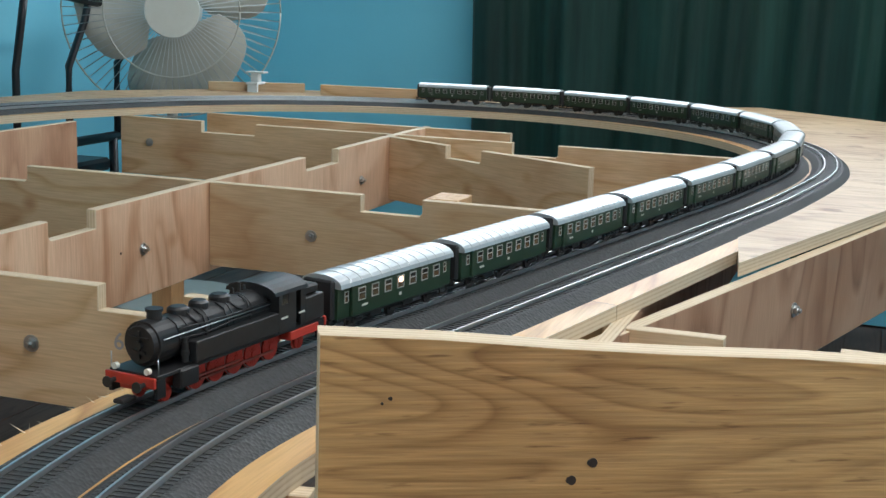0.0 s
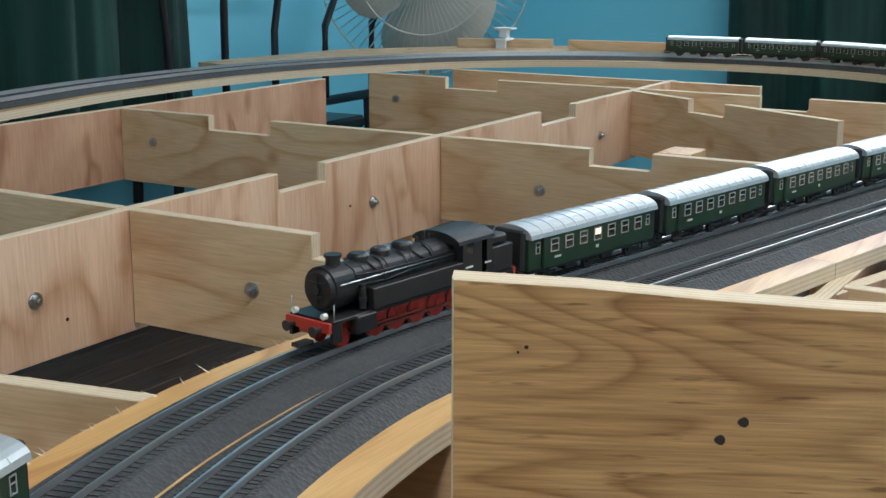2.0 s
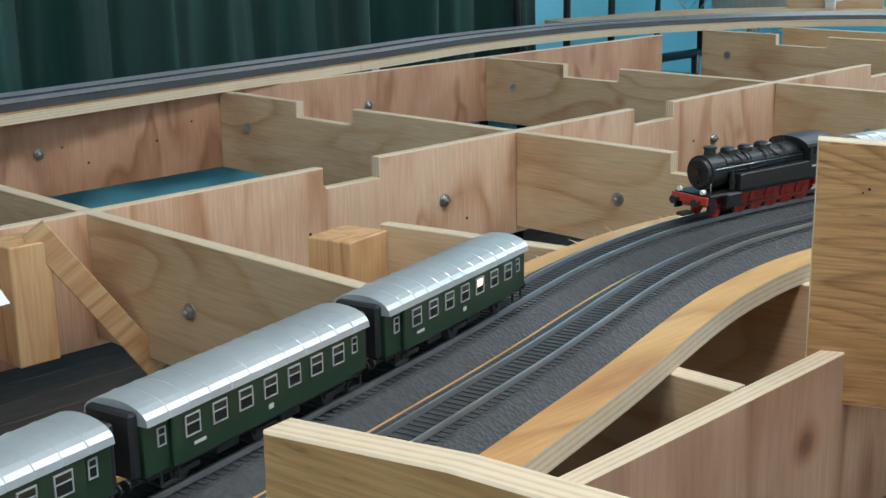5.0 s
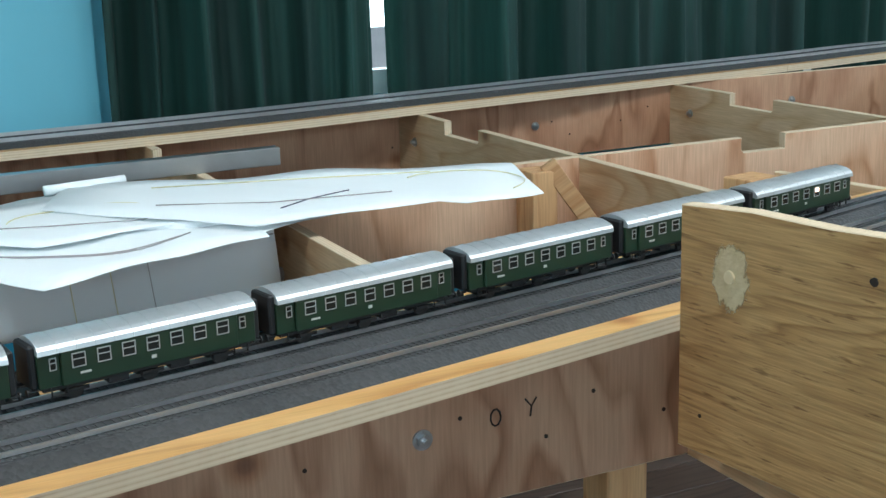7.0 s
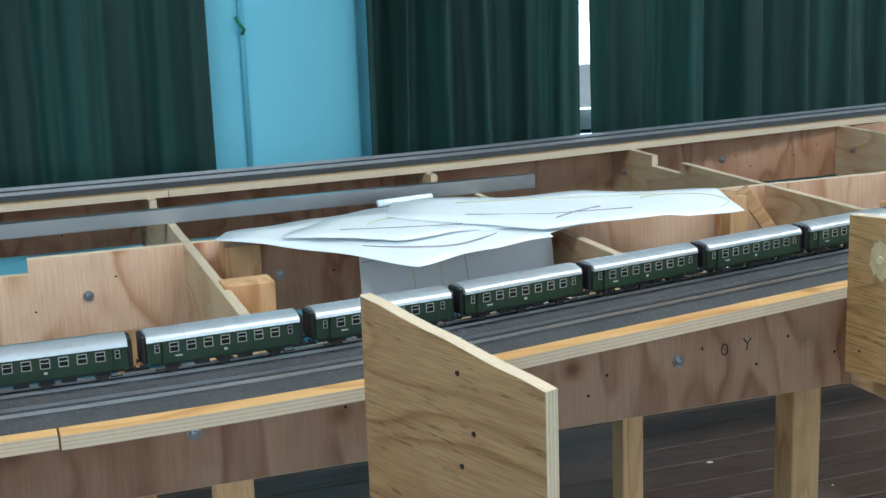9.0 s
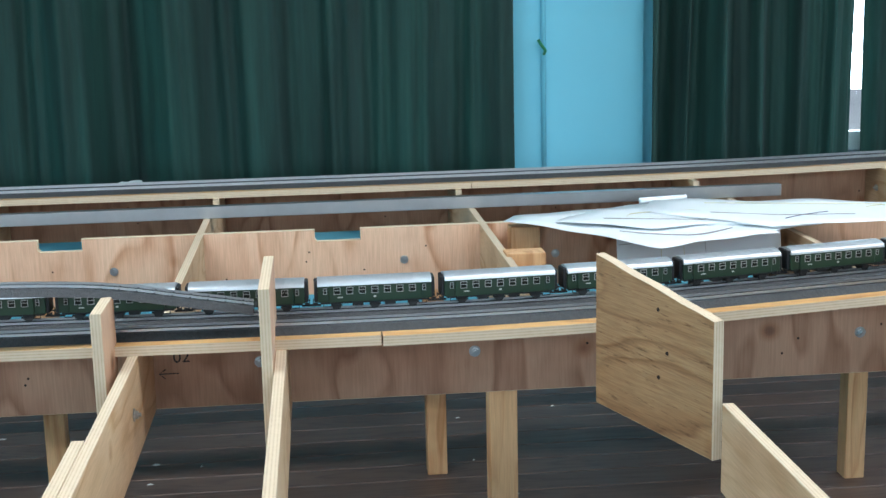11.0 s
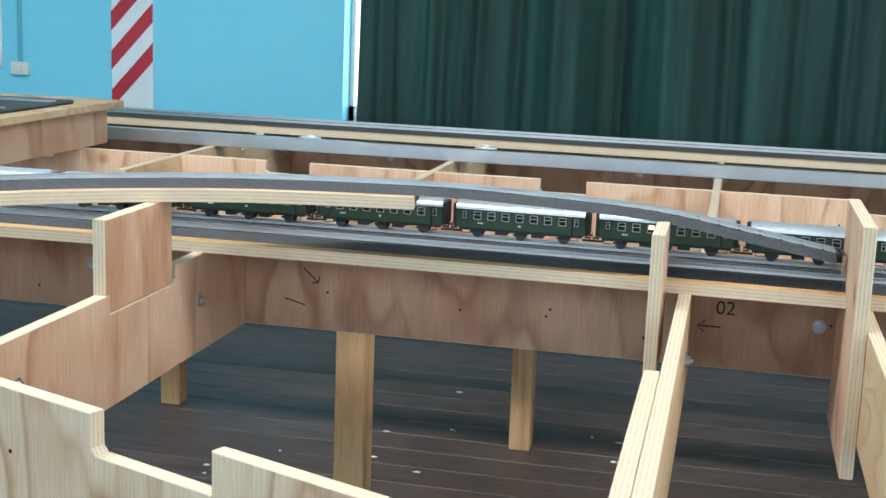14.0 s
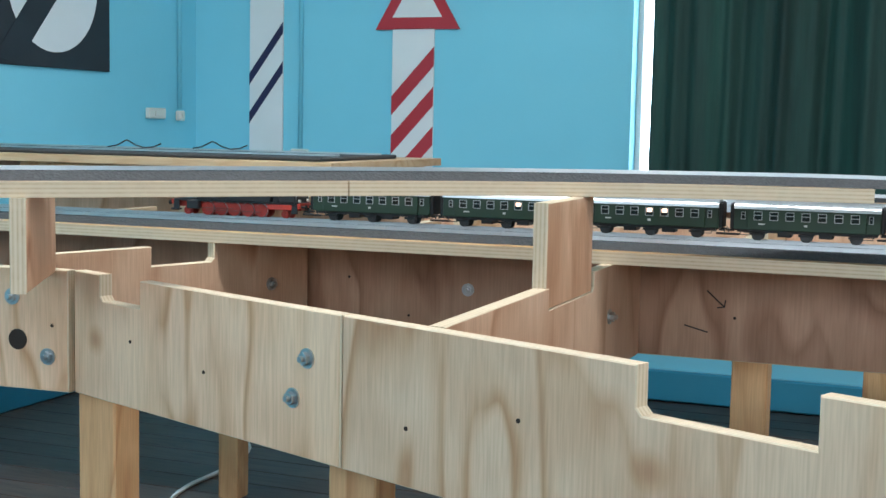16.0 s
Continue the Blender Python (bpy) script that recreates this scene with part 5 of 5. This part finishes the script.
disc = [(0.11 * math.cos(k * math.tau / 40), 0.25 + 0.11 * math.sin(k * math.tau / 40)) for k in range(40)]
plate("disc_sign", pose(WX0 + 0.002, 1.14, 0.245, 0, 0, 90), 0.42, 0.46, [(WHITEP, [(x * 1.45 + 0.0, 0.035 + (z - 0.14) * 1.4) for x, z in disc]), (CHARCOAL, [(-0.2, 0.02), (-0.13, 0.0), (0.19, 0.36), (0.14, 0.42)])], CHARCOAL, "black board with a white disc crossed by a bar", "sign")


def socket(m, w, h, label):
    t = empty("wall_socket", m, label, "socket", "wall fittings")
    bm = bmesh.new()
    box(bm, -w / 2, w / 2, -0.016, 0, -h / 2, h / 2, 0.003)
    part("housing", bm, CREAM, t)
    bm = bmesh.new()
    box(bm, -w * 0.2, w * 0.2, -0.019, -0.0155, -h * 0.25, h * 0.25, 0.001)
    part("switch", bm, CREAM, t)
    return t


socket(pose(-2.075, WY1 - 0.001, 0.045), 0.05, 0.034, "cream plastic wall socket on a conduit")
socket(pose(WX0 + 0.001, 1.545, 0.148, 0, 0, 90), 0.075, 0.028, "cream plastic double wall socket")
socket(pose(WX0 + 0.001, 1.66, 0.143, 0, 0, 90), 0.026, 0.028, "small cream and brown wall switch")
for m, z0, label in ((pose(-2.075, WY1 - 0.006, 0), 0.063, "thin painted conduit running up to a socket"), (pose(0.535, WY1 - 0.037, 0), -0.2, "thin painted conduit on the wall strip")):
    bm = bmesh.new()
    cyl(bm, 0.006, 0.006, CEIL - z0, m @ pose(0, 0, (CEIL + z0) / 2), 8)
    tagged(part("conduit", bm, WALL, None, "", None, True), label, "conduit")
bm = bmesh.new()
cyl(bm, 0.006, 0.006, CEIL - 0.16, pose(WX0 + 0.006, 1.66, (CEIL + 0.16) / 2), 8)
tagged(part("conduit", bm, WALL, None, "", None, True), "thin painted conduit running up to a switch", "conduit")
cl = tube("wall_clip", [(0.520, WY1 - 0.05, 0.262), (0.526, WY1 - 0.06, 0.25), (0.537, WY1 - 0.058, 0.236), (0.534, WY1 - 0.05, 0.226)], 0.004, blotchy("green_plastic", (0.02, 0.2, 0.07), (0.03, 0.25, 0.09), 20, 0.4))
tagged(cl, "small green plastic clip tied to a conduit", "clip")

# ---- fan and chair behind the bend ----
FX, FY, FZ = 3.46, 1.40, 0.18
fan = empty("pedestal_fan", pose(FX, FY, FLOOR), "grey-beige pedestal fan with a wire guard, switched off", "fan")
turn = pose(0, 0, FZ - FLOOR, 0, 0, -60)
bm = bmesh.new()
cyl(bm, 0.19, 0.17, 0.03, pose(0, 0, 0.015), 32)
part("base", bm, FANP, fan, "round plastic base")
bm = bmesh.new()
cyl(bm, 0.014, 0.012, FZ - FLOOR - 0.06, pose(0.03, 0.02, (FZ - FLOOR - 0.06) / 2 + 0.03), 14)
part("pole", bm, FANP, fan, "plastic pole")
bm = bmesh.new()
cyl(bm, 0.07, 0.05, 0.13, turn @ pose(0, 0.10, 0, 90), 24)
part("motor", bm, FANP, fan, "rounded motor housing")
for k in range(3):
    bm = bmesh.new()
    rows = []
    for i in range(9):
        r = 0.045 + 0.175 * i / 8
        w = 0.05 + 0.095 * math.sin(math.pi * min(1, 0.15 + 0.8 * i / 8)) - (0.03 if i == 8 else 0)
        rows.append([bm.verts.new((w * u + 0.035 * i / 8, 0.03 * u, r)) for u in (-1, -0.5, 0, 0.5, 1)])
    for a, b in zip(rows, rows[1:]):
        for j in range(4):
            bm.faces.new((a[j], a[j + 1], b[j + 1], b[j]))
    ob = part("blade", bm, FANP, fan, "broad plastic blade", turn @ pose(0, 0, 0, 0, 120 * k + 38, 0), True)
    ob.modifiers.new("thickness", "SOLIDIFY").thickness = 0.003
bm = bmesh.new()
cyl(bm, 0.055, 0.048, 0.05, turn @ pose(0, -0.02, 0, 90), 28)
part("hub", bm, FANP, fan, "round hub")
bm = bmesh.new()
cyl(bm, 0.062, 0.06, 0.008, turn @ pose(0, -0.075, 0, 90), 32)
part("badge", bm, CREAM, fan, "pale round centre plate")
verts, faces = [], []
for k in range(72):
    a = k * math.tau / 72
    prof = [(0.06, -0.075), (0.15, -0.07), (0.215, -0.05), (0.246, 0.0), (0.215, 0.05), (0.12, 0.075)]
    base = len(verts)
    for r, d in prof:
        for da, dd in ((-0.0009, 0), (0.0009, 0), (0, 0.0015)):
            ca, sa = math.cos(a), math.sin(a)
            verts.append((r * ca - da * sa, d + dd, r * sa + da * ca))
    for i in range(len(prof) - 1):
        for j in range(3):
            faces.append((base + 3 * i + j, base + 3 * i + (j + 1) % 3, base + 3 * i + 3 + (j + 1) % 3, base + 3 * i + 3 + j))
me = bpy.data.meshes.new("wire_guard")
me.from_pydata(verts, [], faces)
me.materials.append(ALU)
tagged(shared("wire_guard", me, fan, turn, "thin wire guard"), kind="stuff")
for r, d in ((0.246, 0.0), (0.15, -0.07)):
    tube("guard_ring", [(r * math.cos(k * math.tau / 48), d, r * math.sin(k * math.tau / 48)) for k in range(49)], 0.0022, FANP, fan, "wire ring of the guard", 6, turn)

chair = empty("tube_chair", pose(3.1, 1.56, FLOOR), "black tubular metal chair with a slatted back", "chair")
bx = [(-0.335, -0.36), (-0.165, -0.175), (0.0, 0.01), (0.185, 0.235), (0.375, 0.47)]
for xb, xt in bx:
    tube("back_rod", [(xb, 0.0, -FLOOR - 0.12), (xb, 0, -FLOOR - 0.02), (xb * 0.98 + xt * 0.02, 0.0, -FLOOR + 0.05), (xt, -0.01, -FLOOR + 0.15), (xt * 1.03, -0.02, -FLOOR + 0.21)], 0.0085, TUBE, chair, "black tube rod", 10)
tube("top_rail", [(-0.42, 0, -FLOOR + 0.17), (-0.3, -0.015, -FLOOR + 0.215), (0.0, -0.02, -FLOOR + 0.225), (0.3, -0.02, -FLOOR + 0.19), (0.46, -0.02, -FLOOR + 0.155)], 0.0125, TUBE, chair, "curved black top rail", 12)
bm = bmesh.new()
ball(bm, 0.02, pose(0.465, -0.02, -FLOOR + 0.153))
part("end_knob", bm, TUBE, chair, "round black end knob", None, True)
tube("lower_rail", [(-0.36, 0, -FLOOR - 0.12), (0.4, 0, -FLOOR - 0.12)], 0.011, TUBE, chair, "black lower rail", 10)
for x, y in ((-0.33, 0.0), (0.37, 0.0), (-0.28, 0.16), (0.3, 0.16)):
    tube("leg", [(x, y, 0), (x * 0.96, y, -FLOOR - 0.12 if y == 0 else -FLOOR - 0.2)], 0.011, TUBE, chair, "black tube leg", 10)
bm = bmesh.new()
box(bm, -0.33, 0.35, 0.0, 0.175, -FLOOR - 0.2, -FLOOR - 0.17, 0.008)
part("seat", bm, TUBE, chair, "black padded seat")

# white clip standing on the rim of the bend
clip = empty("clamp", pose(3.37, 1.14, -0.004), "small white plastic clamp on the rim of the bend", "clamp")
bm = bmesh.new()
box(bm, -0.02, 0.02, -0.014, 0.014, 0.033, 0.038, 0.001)
box(bm, -0.008, 0.008, -0.01, 0.01, 0.038, 0.058, 0.002)
box(bm, -0.012, 0.012, -0.024, 0.02, 0.057, 0.061, 0.001)
box(bm, -0.018, -0.012, -0.012, 0.012, 0.0, 0.034, 0.001)
part("body", bm, WHITEP, clip)
bm = bmesh.new()
box(bm, -0.10, 0.11, -0.006, 0.006, 0, 0.032, 0.001)
tagged(part("rim_board", bm, PLY, None, "", pose(3.385, 1.14, 0.0, 0, 0, 115)), "low plywood rim board along the bend", "board", "rim boards of the bend")

# ---- writing and marks in marker pen ----
def ink(name, strokes, m, label, material=None, r=0.0007):
    t = empty(name, m, label, "writing", kind="thing")
    for k, pts in enumerate(strokes):
        tube("stroke", [(x, 0, z) for x, z in pts], r, material or INK, t, "", 4)
    return t


def text(word, size, m, material, label):
    cu = bpy.data.curves.new("writing", "FONT")
    cu.body, cu.size, cu.extrude, cu.align_x = word, size, 0.0002, "CENTER"
    tmp = bpy.data.objects.new("tmp", cu)
    me = bpy.data.meshes.new_from_object(tmp)
    bpy.data.objects.remove(tmp)
    me.materials.clear()
    me.materials.append(material)
    ob = new("writing", me)
    ob.matrix_basis = m
    return tagged(ob, label, "writing")


FACE = -TH / 2 - 0.0006
text("02", 0.021, pose(-0.222, FACE, -0.046, 90), INK, "handwritten 02 in black marker on plywood")
ink("arrow_mark", [[(0.012, 0), (-0.012, 0)], [(-0.004, 0.006), (-0.012, 0), (-0.005, -0.006)]], pose(-0.238, FACE, -0.06), "black marker arrow drawn on plywood")
ink("dash_mark", [[(-0.012, 0.003), (0.0, 0.0), (0.012, -0.003)]], pose(-0.70, FACE, -0.074), "short black marker dash on plywood")
ink("arrow_mark", [[(-0.01, 0.008), (0.008, -0.008)], [(0.001, -0.009), (0.008, -0.008), (0.009, -0.001)]], pose(-0.68, FACE, -0.042), "black marker arrow drawn on plywood")
ink("loop_mark", [[(0.004 * math.cos(k), 0.006 * math.sin(k)) for k in [j * 0.65 for j in range(11)]]], pose(0.70, FACE, -0.045), "black marker loop drawn on plywood")
ink("tick_mark", [[(-0.005, 0.006), (0.0, 0.0), (0.004, 0.006)], [(0.0, 0.0), (-0.001, -0.007)]], pose(0.728, FACE, -0.042), "black marker tick drawn on plywood")
text("600", 0.02, pose(1.68 - TH / 2 - 0.0006, 0.377, -0.05, 90, 0, -90), PENCIL, "faint pencilled 600 on a plywood cross board")

# splinters along the raw inner edge of the deck
verts, faces = [], []
rs = random.Random(4)
inner = offset(line, -0.0445)
for _ in range(150):
    k = rs.randrange(130, 205)
    p, n = inner[k].lerp(inner[k + 1], rs.random()), normals(line)[k]
    a = rs.uniform(-1.2, 1.2)
    L = rs.uniform(0.003, 0.010)
    d = (-n * math.cos(a) + Vector((-n.y, n.x, 0)) * math.sin(a)) * L + Vector((0, 0, rs.uniform(-0.001, 0.006)))
    w = Vector((0.0007, 0.0007, 0))
    b = len(verts)
    q = p + Vector((0, 0, ZD - 0.001)) + n * 0.003
    verts += [tuple(q - w), tuple(q + w), tuple(q + Vector((0, 0, 0.001))), tuple(q + d)]
    faces += [(b, b + 1, b + 3), (b + 1, b + 2, b + 3), (b + 2, b, b + 3)]
me = bpy.data.meshes.new("splinters")
me.from_pydata(verts, [], faces)
me.materials.append(EDGE_Z)
tagged(shared("splinters", me, None, Matrix.Identity(4)), "pale wood splinters along the sawn deck edge", "splinters", kind="stuff")

# cable and crumbs on the floor
cb = tube("floor_cable", spline([(-1.5, 0.2, FLOOR + 0.004), (-1.68, 0.53, FLOOR + 0.004), (-1.70, 0.75, FLOOR + 0.004), (-1.74, 0.9, FLOOR + 0.004), (-1.84, 1.0, FLOOR + 0.004), (-2.0, 1.2, FLOOR + 0.004)], 0.03), 0.004, CREAM)
tagged(cb, "thin pale cable lying on the floor", "cable")
rs = random.Random(9)
verts, faces = [], []
for _ in range(70):
    x, y = rs.uniform(-1.2, 1.5), rs.uniform(-0.2, 1.2)
    r = rs.uniform(0.003, 0.009)
    b = len(verts)
    for k in range(5):
        a = k * math.tau / 5 + rs.random()
        verts.append((x + r * math.cos(a), y + r * 0.6 * math.sin(a), FLOOR + 0.0006))
    verts.append((x, y, FLOOR + 0.003))
    faces += [(b + k, b + (k + 1) % 5, b + 5) for k in range(5)]
me = bpy.data.meshes.new("wood_crumbs")
me.from_pydata(verts, [], faces)
me.materials.append(CREAM)
tagged(shared("wood_crumbs", me, None, Matrix.Identity(4)), "small pale wood crumbs scattered on the floor", "crumbs", kind="stuff")
